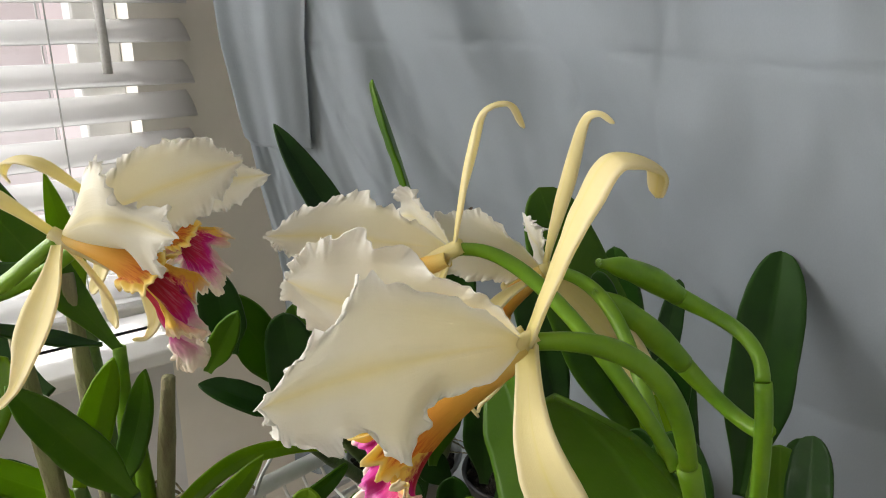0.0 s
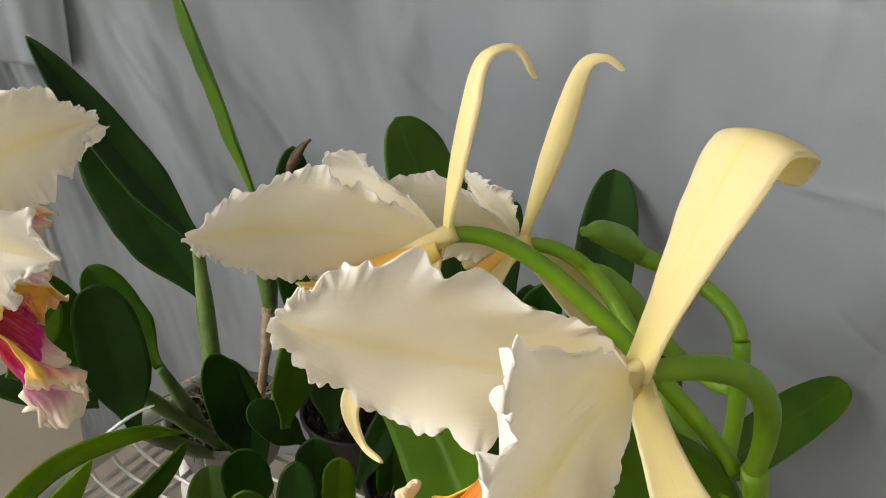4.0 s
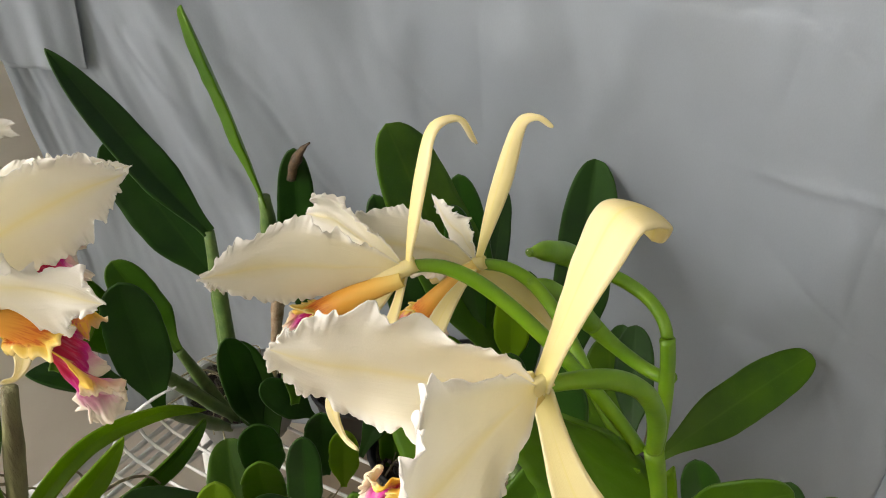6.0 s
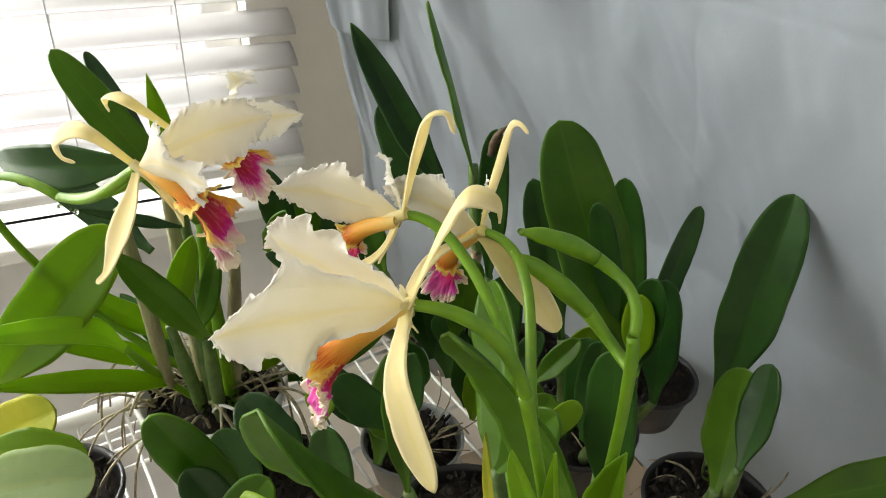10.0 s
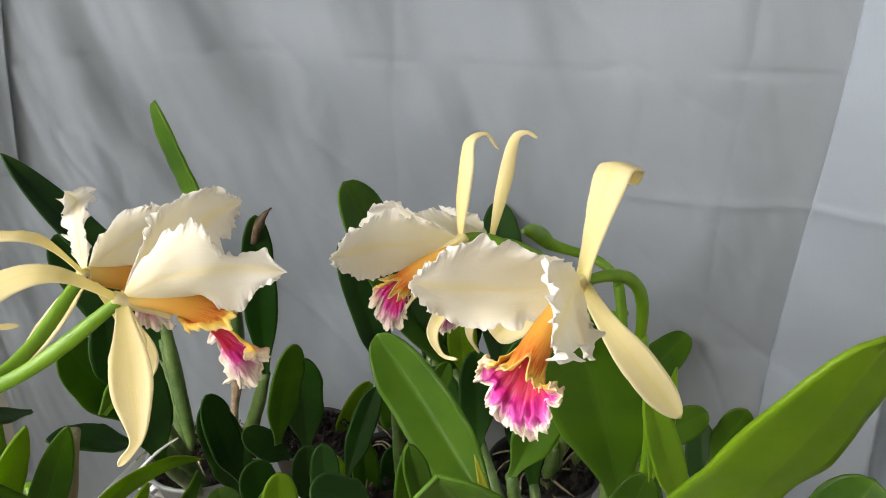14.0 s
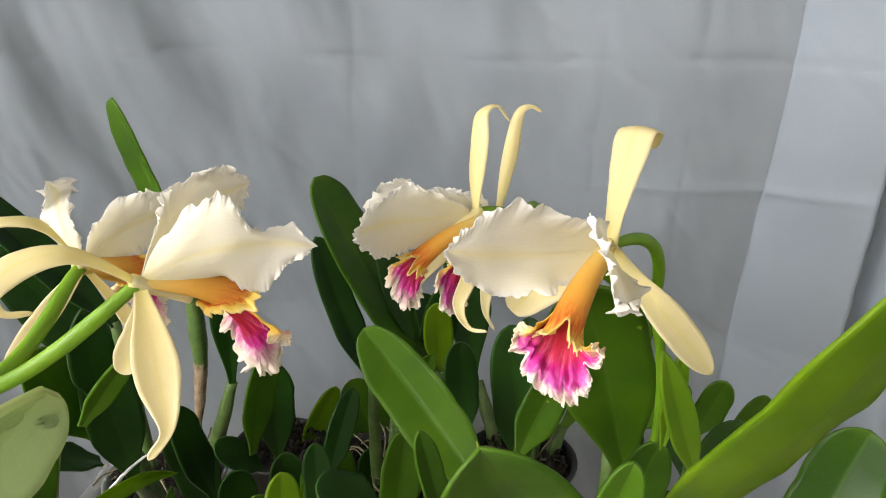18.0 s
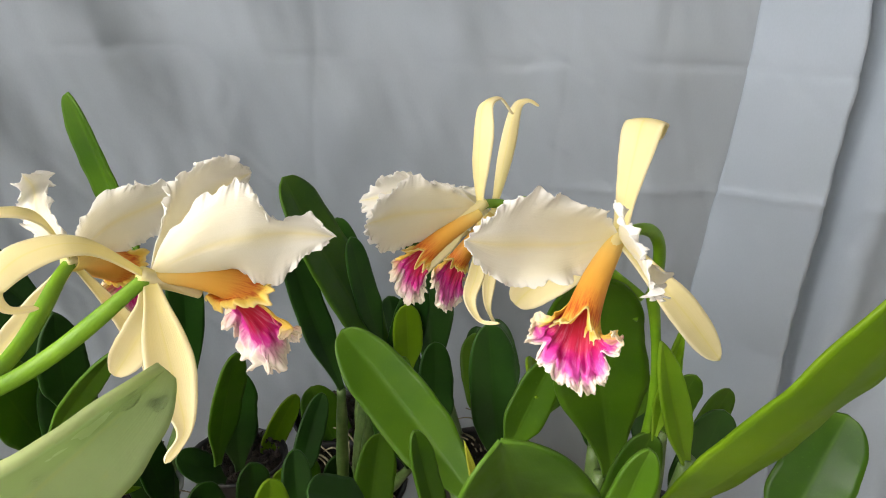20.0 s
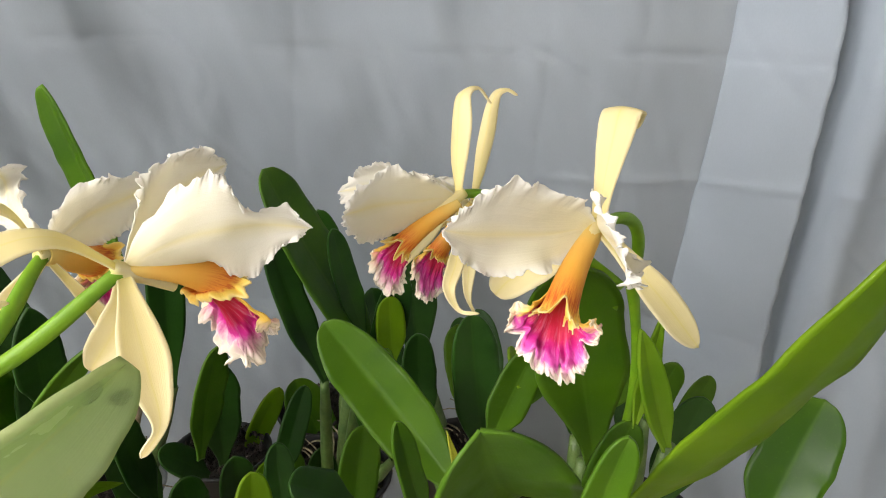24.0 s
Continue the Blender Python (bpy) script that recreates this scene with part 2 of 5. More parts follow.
plain("root_grey", (0.13, 0.11, 0.06), (0.38, 0.33, 0.21), 160, 0.75, 0.4, 0.001)
plain("bark_mix", (0.008, 0.006, 0.004), (0.045, 0.03, 0.02), 120, 0.85, 0.9, 0.006)
plain("brown_tip", (0.03, 0.018, 0.008), (0.10, 0.06, 0.025), 200, 0.7, 0.5, 0.001)
plain("pot_black", (0.008, 0.008, 0.009), (0.02, 0.02, 0.02), 30, 0.45, 0.1, 0.001)
plain("pot_white", (0.55, 0.55, 0.50), (0.70, 0.70, 0.66), 18, 0.35, 0.1, 0.001, through=((0.7, 0.7, 0.65), 0.25))
plain("pot_grey", (0.22, 0.24, 0.24), (0.33, 0.35, 0.34), 16, 0.35, 0.1, 0.001, through=((0.5, 0.5, 0.48), 0.2))
plain("rack_white", (0.70, 0.70, 0.67), (0.80, 0.80, 0.78), 25, 0.35, 0.08, 0.0008)
plain("wall_paint", (0.80, 0.775, 0.715), (0.86, 0.835, 0.775), 9, 0.65, 0.15, 0.001)
plain("room_paint", (0.76, 0.75, 0.72), (0.82, 0.81, 0.78), 9, 0.7, 0.15, 0.001)
plain("panel_grey", (0.62, 0.63, 0.64), (0.74, 0.75, 0.76), 7, 0.28, 0.08, 0.001)
plain("ceiling_paint", (0.80, 0.79, 0.76), (0.85, 0.84, 0.81), 9, 0.8, 0.1, 0.001)
plain("floor_wood", (0.36, 0.30, 0.22), (0.46, 0.38, 0.29), 14, 0.45, 0.2, 0.001, squash=(1, 0.08, 1))
plain("trim_white", (0.72, 0.72, 0.70), (0.80, 0.80, 0.79), 12, 0.35, 0.06, 0.0008)
plain("slat_white", (0.74, 0.74, 0.74), (0.82, 0.82, 0.83), 14, 0.4, 0.05, 0.0005, through=((0.9, 0.9, 0.9), 0.6))
plain("cord_white", (0.55, 0.55, 0.55), (0.65, 0.65, 0.65), 300, 0.8, 0.4, 0.0005)


def fabric_material(name, dark, light):
    m, n, links, p = material(name, 0.75, spec=0.25)
    base = ramp(n, links, noisy(n, links, 5, 4), [(0.3, dark), (0.7, light)])
    weave = noisy(n, links, 900, 2, squash=(1, 1, 0.35))
    base = blend(n, links, 0.12, base, ramp(n, links, weave, [(0.3, (0.6, 0.6, 0.6)), (0.7, (1, 1, 1))]), "MULTIPLY")
    links.new(base, p.inputs["Base Color"])
    rumple = noisy(n, links, 14, 6, rough=0.62)
    nor = relief(n, links, p, calc(n, links, "ADD", calc(n, links, "MULTIPLY", rumple, 1.0), calc(n, links, "MULTIPLY", weave, 0.02)), 0.17, 0.008)
    see_through(m, n, links, p, (0.46, 0.54, 0.58), 0.25, nor)


fabric_material("sheet_fabric", (0.314, 0.354, 0.394), (0.361, 0.404, 0.444))
fabric_material("sheet_pale", (0.385, 0.445, 0.515), (0.437, 0.50, 0.572))
m, n, links, p = material("glass", 0.02)
p.inputs["Transmission Weight"].default_value = 1.0
m, n, links, p = material("water", 0.02)
p.inputs["Base Color"].default_value = (0.96, 0.98, 0.96, 1)
p.inputs["Transmission Weight"].default_value, p.inputs["IOR"].default_value = 1.0, 1.33
m, n, links, p = material("outside", 1.0)
p.inputs["Base Color"].default_value = (0, 0, 0, 1)
glow = ramp(n, links, noisy(n, links, 1.2, 3), [(0.3, (0.40, 0.33, 0.33)), (0.7, (0.58, 0.52, 0.52))])
links.new(glow, p.inputs["Emission Color"])
p.inputs["Emission Strength"].default_value = 2.2


# ---- tools for building ----
def thing(name, at, label, category, group="", kind=""):
    ob = new(name)
    ob.location = at
    return tagged(ob, label, category, group, kind)


def link_mesh(name, mesh, mat, parent=None, label="", smooth=True):
    mesh.materials.append(MATS[mat])
    if smooth:
        mesh.polygons.foreach_set("use_smooth", [True] * len(mesh.polygons))
    ob = new(name, mesh)
    if parent:
        ob.parent = parent
        base = parent.location if parent.parent is None else parent.location + parent.parent.location
        ob.location = -base
    if label:
        ob["label"] = label
    return ob


def part(name, bm, mat, parent=None, label="", smooth=False):
    mesh = bpy.data.meshes.new(name)
    bm.to_mesh(mesh)
    bm.free()
    return link_mesh(name, mesh, mat, parent, label, smooth)


def bez(pts, t):
    """A point of the Bezier curve of any order through its control points."""
    pts = [Vector(q) for q in pts]
    while len(pts) > 1:
        pts = [a.lerp(b, t) for a, b in zip(pts, pts[1:])]
    return pts[0]


def smooth(pts, t):
    """A point of the smooth curve that runs through all the points given."""
    q = t * (len(pts) - 1)
    k = min(int(q), len(pts) - 2)
    f = q - k
    p1, p2 = Vector(pts[k]), Vector(pts[k + 1])
    p0 = Vector(pts[k - 1]) if k else p1 * 2 - p2
    p3 = Vector(pts[k + 2]) if k + 2 < len(pts) else p2 * 2 - p1
    return 0.5 * (2 * p1 + (p2 - p0) * f + (2 * p0 - 5 * p1 + 4 * p2 - p3) * f * f + (3 * p1 - p0 - 3 * p2 + p3) * f ** 3)


def spine(pts, facing, nv, twist=0.0, line=bez):
    """Along a curved spine: the point, the side and the face normal, with the face kept towards facing."""
    out = []
    facing = Vector(facing)
    for j in range(nv + 1):
        t = j / nv
        at = line(pts, t)
        tan = (line(pts, min(1, t + 0.01)) - line(pts, max(0, t - 0.01))).normalized()
        side = tan.cross(facing)
        if side.length < 0.05 and out:
            side = out[-1][1] - tan * out[-1][1].dot(tan)
        side.normalize()
        nor = side.cross(tan).normalized()
        # carry the face along strongly curled spines
        facing = nor if abs(tan.dot(facing)) > 0.6 else facing
        a = radians(twist) * t
        side, nor = side * math.cos(a) + nor * math.sin(a), nor * math.cos(a) - side * math.sin(a)
        out.append((at, side, nor, tan))
    return out


def grid_mesh(name, rows, uvs, close=False):
    nv, nu = len(rows), len(rows[0])
    verts = [c for r in rows for c in r]
    faces, fuv = [], []
    for j in range(nv - 1):
        for i in range(nu - 1 + (1 if close else 0)):
            k = (i + 1) % nu
            q = (j * nu + i, j * nu + k, (j + 1) * nu + k, (j + 1) * nu + i)
            faces.append(q)
            fuv += [uvs[x] for x in q] if not close else [(i / nu, j / (nv - 1)), ((i + 1) / nu, j / (nv - 1)), ((i + 1) / nu, (j + 1) / (nv - 1)), (i / nu, (j + 1) / (nv - 1))]
    mesh = bpy.data.meshes.new(name)
    mesh.from_pydata(verts, [], faces)
    layer = mesh.uv_layers.new(name="UVMap")
    layer.data.foreach_set("uv", [c for uv in fuv for c in uv])
    return mesh


def thicken(ob, t):
    mod = ob.modifiers.new("thickness", "SOLIDIFY")
    mod.thickness, mod.offset = t, 0.0
    return ob


def ring(v, lo, hi):
    x = min(1, max(0, (v - lo) / (hi - lo)))
    return x * x * (3 - 2 * x)


def blade(name, pts, width, facing, mat, parent, label="", shape="leaf", fold=0.0, cup=0.0, twist=0.0, nu=12, nv=64, thick=0.0016, seed=0, notch=0.0, line=bez):
    """A leaf or sepal: a strip along a curved spine with its width profile, fold and cup, and a slightly uneven margin."""
    rows, uvs = [], []
    for j, (at, side, nor, tan) in enumerate(spine(pts, facing, nv, twist, line)):
        v = j / nv
        if shape == "leaf":
            w = (0.22 + 0.78 * ring(v, 0.0, 0.42)) * math.sqrt(max(0, 1 - max(0, (v - 0.55) / 0.45) ** 2.6))
        elif shape == "blade":
            w = (0.35 + 0.65 * ring(v, 0.0, 0.35)) * max(0, 1 - max(0, (v - 0.40) / 0.60) ** 2.4) ** 0.8
        elif shape == "lance":
            w = (0.25 + 0.75 * ring(v, 0.0, 0.35)) * max(0, 1 - max(0, (v - 0.35) / 0.65) ** 1.7)
        elif shape == "dorsal":
            w = (0.45 + 0.55 * ring(v, 0.05, 0.60)) * max(0, 1 - max(0, (v - 0.72) / 0.28) ** 2.2) ** 0.7
        elif shape == "flag":
            w = (0.40 + 0.60 * ring(v, 0.05, 0.55)) * (1 - 0.55 * ring(v, 0.62, 1.0)) * math.sqrt(max(0, 1 - max(0, (v - 0.92) / 0.08) ** 2))
        elif shape == "ribbon":
            w = (0.30 + 0.70 * ring(v, 0.0, 0.42)) * (1 - 0.80 * ring(v, 0.42, 0.86)) * math.sqrt(max(0, 1 - max(0, (v - 0.90) / 0.10) ** 2))
        elif shape == "sepal":
            w = (0.45 + 0.55 * ring(v, 0.0, 0.5)) * math.sqrt(max(0, 1 - max(0, (v - 0.6) / 0.4) ** 2.2))
        else:
            raise ValueError(shape)
        w = max(w, 0.012) * width / 2
        row = []
        for i in range(nu + 1):
            u = 2 * i / nu - 1
            a, s = abs(u), 1 if u > 0 else 0
            uneven = noise.noise(Vector((v * 4.5 + 40 * s, seed * 1.9, 2.0))) + 0.5 * noise.noise(Vector((v * 12 + 40 * s, seed * 1.9, 6.0)))
            out = nor * (fold * a * w + cup * a * a * w + 0.10 * w * a * a * uneven)
            dip = -tan * (notch * ring(v, 0.9, 1.0) * math.exp(-(a / 0.22) ** 2)) if notch else Vector()
            row.append(at + side * (u * w * (1 + 0.05 * a * uneven)) + out + dip)
            uvs.append((u / 2 + 0.5, v))
        rows.append(row)
    return thicken(link_mesh(name, grid_mesh(name, rows, uvs), mat, parent, label), thick)


def tube(name, pts, radii, mat, parent, label="", nu=10, nv=16, bumps=0.0, seed=0):
    """A round stalk along a Bezier spine, with radii given at even steps, and closed ends."""
    rows, uvs = [], []
    fr = spine(pts, (0.31, 0.17, 0.93), nv)
    for j, (at, side, nor, tan) in enumerate(fr):
        v = j / nv * (len(radii) - 1)
        k = min(int(v), len(radii) - 2)
        f = v - k
        f = f * f * (3 - 2 * f)
        r = radii[k] * (1 - f) + radii[k + 1] * f
        row = []
        for i in range(nu):
            a = 6.2832 * i / nu
            rr = r * (1 + bumps * noise.noise(Vector((math.cos(a) * 1.5, math.sin(a) * 1.5, j * 0.5 + seed))))
            row.append(at + side * (math.cos(a) * rr) + nor * (math.sin(a) * rr))
        rows.append(row)
    first, last = fr[0][0], fr[-1][0]
    rows = [[first + (q - first) * 0.02 for q in rows[0]]] + rows + [[last + (q - last) * 0.02 for q in rows[-1]]]
    return link_mesh(name, grid_mesh(name, rows, uvs, True), mat, parent, label)


def join_tubes(name, specs, mat, parent=None, label="", nu=6, nv=8):
    """Many thin stalks in one mesh: rows of control points and radius."""
    verts, faces = [], []
    for pts, r in specs:
        b = len(verts)
        for j, (at, side, nor, tan) in enumerate(spine(pts, (0.3, 0.5, 0.8), nv)):
            rr = r * (1 - 0.35 * j / nv)
            for i in range(nu):
                a = 6.2832 * i / nu
                verts.append(at + side * (math.cos(a) * rr) + nor * (math.sin(a) * rr))
        for j in range(nv):
            for i in range(nu):
                k = (i + 1) % nu
                faces.append((b + j * nu + i, b + j * nu + k, b + (j + 1) * nu + k, b + (j + 1) * nu + i))
        faces.append(tuple(b + i for i in reversed(range(nu))))
        faces.append(tuple(b + nv * nu + i for i in range(nu)))
    mesh = bpy.data.meshes.new(name)
    mesh.from_pydata(verts, [], faces)
    return link_mesh(name, mesh, mat, parent, label)


def box_bm(m, sx, sy, sz, bevel=0.0):
    bm = bmesh.new()
    bmesh.ops.create_cube(bm, size=1.0, matrix=m @ Matrix.Diagonal((sx, sy, sz, 1)))
    if bevel:
        bmesh.ops.bevel(bm, geom=bm.edges[:], offset=bevel, segments=2, affect="EDGES", profile=0.5)
    return bm


def lathe(name, at, profile, mat, parent, label="", nu=32, wobble=0.0):
    rows = [[Vector(at) + Vector((math.cos(6.2832 * i / nu) * r * (1 + wobble * math.sin(9.42 * i / nu + z * 40)), math.sin(6.2832 * i / nu) * r, z)) for i in range(nu)] for r, z in profile]
    return link_mesh(name, grid_mesh(name, rows, [], True), mat, parent, label)


# ---- the room ----
WALL_ROT = Matrix(((WALL_DIR.x, -WALL_IN.x, 0, 0), (WALL_DIR.y, -WALL_IN.y, 0, 0), (0, 0, 1, 0), (0, 0, 0, 1)))   # x along the wall, y outwards


def wall_box(along, inward, z, sx, sy, sz, bevel=0.0):
    return box_bm(Matrix.Translation(wall_point(along, inward, z)) @ WALL_ROT, sx, sy, sz, bevel)


WIN_L, WIN_R, WIN_B, WIN_T = -1.70, 0.05, 0.86, 2.10
wall = thing("wall_north", wall_point(-1.0, -0.06, 0), "off-white painted wall with a wide window opening", "wall", kind="structure")
part("wall_side", wall_box((WIN_R + 1.10) / 2, -0.06, 1.25, 1.10 - WIN_R, 0.12, 2.5), "wall_paint", wall)
part("wall_side", wall_box((WIN_L - 2.6) / 2, -0.06, 1.25, WIN_L + 2.6, 0.12, 2.5), "wall_paint", wall)
part("wall_head", wall_box((WIN_L + WIN_R) / 2, -0.06, (WIN_T + 2.5) / 2, WIN_R - WIN_L, 0.12, 2.5 - WIN_T), "wall_paint", wall)
part("wall_apron", wall_box((WIN_L + WIN_R) / 2, -0.06, WIN_B / 2, WIN_R - WIN_L, 0.12, WIN_B), "panel_grey", wall, "smooth grey-white panelled wall below the sill")


def room_wall(name, along, inward, sx, sy, label):
    tagged(part(name, wall_box(along, inward, 1.25, sx, sy, 2.5), "room_paint"), label, "wall", kind="structure")


room_wall("wall_east", 1.15, 1.45, 0.10, 3.14, "plain painted wall behind the hanging sheet")
room_wall("wall_west", -2.65, 1.45, 0.10, 3.14, "plain painted wall across the room")
room_wall("wall_south", -0.75, 3.05, 3.70, 0.10, "plain painted wall closing the room")
tagged(part("floor", wall_box(-0.75, 1.5, -0.05, 4.0, 3.4, 0.1), "floor_wood"), "brown wooden floor of the room", "floor", kind="structure")
tagged(part("ceiling", wall_box(-0.75, 1.5, 2.55, 4.0, 3.4, 0.1), "ceiling_paint"), "white painted ceiling", "ceiling", kind="structure")

window = thing("window_1", wall_point((WIN_L + WIN_R) / 2, -0.06, WIN_B), "white framed window behind venetian blinds", "window", kind="structure")
for name, a, z, sx, sz in (("window_frame", WIN_L + 0.03, 1.5, 0.06, WIN_T - WIN_B), ("window_frame", WIN_R - 0.03, 1.5, 0.06, WIN_T - WIN_B),
                           ("window_frame", (WIN_L + WIN_R) / 2, WIN_T - 0.03, WIN_R - WIN_L - 0.12, 0.06), ("window_frame", (WIN_L + WIN_R) / 2, WIN_B + 0.03, WIN_R - WIN_L - 0.12, 0.06),
                           ("mullion", -0.75, 1.5, 0.05, WIN_T - WIN_B - 0.12)):
    part(name, wall_box(a, -0.085, z, sx, 0.05, sz, 0.004), "trim_white", window)
for a, sx in ((-1.235, 0.92), (-0.3825, 0.685)):
    part("pane", wall_box(a, -0.09, 1.5, sx, 0.006, WIN_T - WIN_B - 0.12), "glass", window).visible_shadow = False
sill = tagged(part("window_sill", wall_box((WIN_L + WIN_R) / 2, 0.035, WIN_B - 0.012, WIN_R - WIN_L + 0.10, 0.10, 0.024, 0.004), "trim_white"), "white painted window sill", "window sill", kind="structure")
tagged(part("backdrop", wall_box(-0.8, -1.6, 0.8, 6.0, 0.02, 1.9), "outside"), "bright hazy daylight outside the window", "backdrop", kind="structure")

# venetian blinds
blind = thing("venetian_blind", wall_point(-0.85, -0.02, WIN_B), "white venetian blind with nearly closed slats", "blind")
slat_bm = bmesh.new()
sl_nu = 6
sv = []
for a in (-0.865, 0.865):
    sv.append([slat_bm.verts.new((a, (k / sl_nu - 0.5) * 0.05, 0.0035 * (1 - (2 * k / sl_nu - 1) ** 2))) for k in range(sl_nu + 1)])
for k in range(sl_nu):
    slat_bm.faces.new((sv[0][k], sv[1][k], sv[1][k + 1], sv[0][k + 1]))
slat_mesh = bpy.data.meshes.new("slat")
slat_bm.to_mesh(slat_mesh)
slat_bm.free()
slat_mesh.materials.append(MATS["slat_white"])
slat_mesh.polygons.foreach_set("use_smooth", [True] * len(slat_mesh.polygons))
for k in range(24):
    s = new("slat", slat_mesh)
    s.parent = blind
    s.matrix_basis = Matrix.Translation(wall_point(-0.755, 0.035, 0.945 + 0.049 * k) - blind.location) @ WALL_ROT @ pose(0, 0, 0, 33 + 3 * math.sin(k * 1.7), 0.25 * math.sin(k * 2.3), 0)
    thicken(s, 0.0025)
part("bottom_rail", wall_box(-0.755, 0.035, 0.918, 1.73, 0.05, 0.016, 0.004), "trim_white", blind)
part("head_rail", wall_box(-0.755, 0.035, 2.125, 1.75, 0.055, 0.04, 0.004), "trim_white", blind)
for a in (-0.06, -0.22, -0.75, -1.30):
    for off in (-0.028, 0.028):
        tube("cord", [wall_point(a, 0.035 + off, 0.925), wall_point(a + 0.002, 0.035 + off, 1.5), wall_point(a, 0.035 + off, 2.10)], [0.0012, 0.0012], "cord_white", blind, nu=6)
tube("tilt_wand", [wall_point(0.0, 0.068, 1.24), wall_point(-0.002, 0.068, 1.6), wall_point(0.0, 0.066, 2.10)], [0.006, 0.004, 0.004], "cord_white", blind, "grey tilt wand")

# ---- the hanging sheet ----
SHEET_PLAN = [(-0.33, 0.93), (-0.25, 0.908), (-0.17, 0.892), (-0.06, 0.85), (0.10, 0.775), (0.25, 0.655), (0.385, 0.495), (0.485, 0.352), (0.64, 0.18), (0.80, -0.02), (0.95, -0.22)]


def plan_at(s):
    """Catmull-Rom along the sheet's line in plan, s from 0 to 1."""
    q = s * (len(SHEET_PLAN) - 1)
    k = min(int(q), len(SHEET_PLAN) - 2)
    f = q - k
    p0, p1, p2, p3 = (Vector((*SHEET_PLAN[min(max(k + d, 0), len(SHEET_PLAN) - 1)], 0)) for d in (-1, 0, 1, 2))
    return 0.5 * (2 * p1 + (p2 - p0) * f + (2 * p0 - 5 * p1 + 4 * p2 - p3) * f * f + (3 * p1 - p0 - 3 * p2 + p3) * f ** 3)


def ridge(d, w):
    return math.exp(-abs(d) / w)


def sheet_offset(s, z):
    """How far the sheet stands out from its line: slack folds, puckers and the sharp creases of its folding."""
    d = 0.30 * (1.285 - max(z, 0.95)) if z < 1.285 else 0.10 * (1.285 - z)
    mid = ring(s, 0.25, 0.32) * (1 - ring(s, 0.54, 0.62))
    d += mid * 0.011 * math.sin(6.2832 * (s + 0.36 * (z - 1.2)) / 0.105 + 0.8) * ring(z, 1.05, 1.25)
    d += 0.007 * math.sin(46 * s + 1.6 * (z - 1.2) + 0.6) * ring(s, 0.5, 0.6)
    d += 0.009 * noise.noise(Vector((s * 9 + (z - 1.2) * 3.0, (z - 1.2) * 1.1, 2.0)))
    d += 0.005 * noise.noise(Vector((s * 30 + (z - 1.2) * 8, z * 7, 7.0)))
    d += 0.0052 * ridge(z - (1.285 + 0.004 * math.sin(s * 21) + 0.003 * noise.noise(Vector((s * 60, 1, 1)))), 0.0042) * (0.7 + 0.6 * noise.noise(Vector((s * 20, 3, 3))))
    d -= 0.0045 * ridge(z - (1.150 + 0.006 * math.sin(s * 17 + 1)), 0.0042) * ring(s, 0.56, 0.64)
    for c in (0.47, 0.60, 0.655):
        d += 0.0013 * ridge(s - c - 0.02 * (z - 1.2) - 0.002 * noise.noise(Vector((z * 25, c * 9, 0))), 0.0022) * (0.8 + 0.8 * noise.noise(Vector((z * 6, c * 30, 0))))
    for cs, cz, r, h in ((0.500, 1.225, 0.020, -0.010), (0.530, 1.20, 0.014, -0.007), (0.64, 1.10, 0.03, -0.006), (0.42, 1.21, 0.012, -0.003), (0.435, 1.20, 0.008, 0.003), (0.62, 1.02, 0.03, -0.008)):
        d += h * math.exp(-((s - cs) / r) ** 2 - ((z - cz) / 0.05) ** 2)
    # slack diagonal folds, and puckers that fan out from the pins above
    d += 0.0060 * mid * max(0.0, noise.noise(Vector((s * 26 + (z - 1.2) * 9.0, (z - 1.2) * 2.0, 21.0))))
    d += 0.0020 * noise.noise(Vector((s * 48 - (z - 1.2) * 6.0, (z - 1.2) * 2.6, 27.0))) * ring(s, 0.36, 0.44)
    d += 0.0016 * noise.noise(Vector((s * 95 + (z - 1.2) * 14.0, (z - 1.2) * 16.0, 33.0)))
    # faint wrinkles that meet at random
    q = Vector((s * 16 + (z - 1.2) * 5.0, (z - 1.2) * 7.0 + s * 4.0, 11.0))
    d += 0.0026 * max(0.0, 1 - abs(noise.noise(q)) / 0.09) * max(0.0, 0.3 + 1.4 * noise.noise(q * 0.6 + Vector((0, 0, 4))))
    # pleats towards the window
    d += 0.0015 * math.sin(105 * s + 0.5) * (1 - ring(s, 0.28, 0.36))
    # the last width of cloth turns forward, with a gap at its edge
    k = 0.703
    e = 0.746 + 0.030 * (1.17 - z)
    d -= 0.95 * max(0.0, min(s, e) - k)
    d += 0.030 * ring(s, e, e + 0.003) * (1 - ring(s, e + 0.007, e + 0.014)) - 0.016 * math.exp(-((s - e - 0.020) / 0.008) ** 2)
    d += 0.010 * math.sin(130 * s) * ring(s, e + 0.03, e + 0.06)
    return d


def sheet_point(s, z, more=0.0):
    a, b = plan_at(max(0, s - 0.01)), plan_at(min(1, s + 0.01))
    t = (b - a).normalized()
    out = Vector((-t.y, t.x, 0))
    return plan_at(s) + out * (sheet_offset(s, z) + more) + UP * z


levels = [0.60 + 0.0045 * j for j in range(190)] + [1.455 + 0.06 * j for j in range(1, 11)]


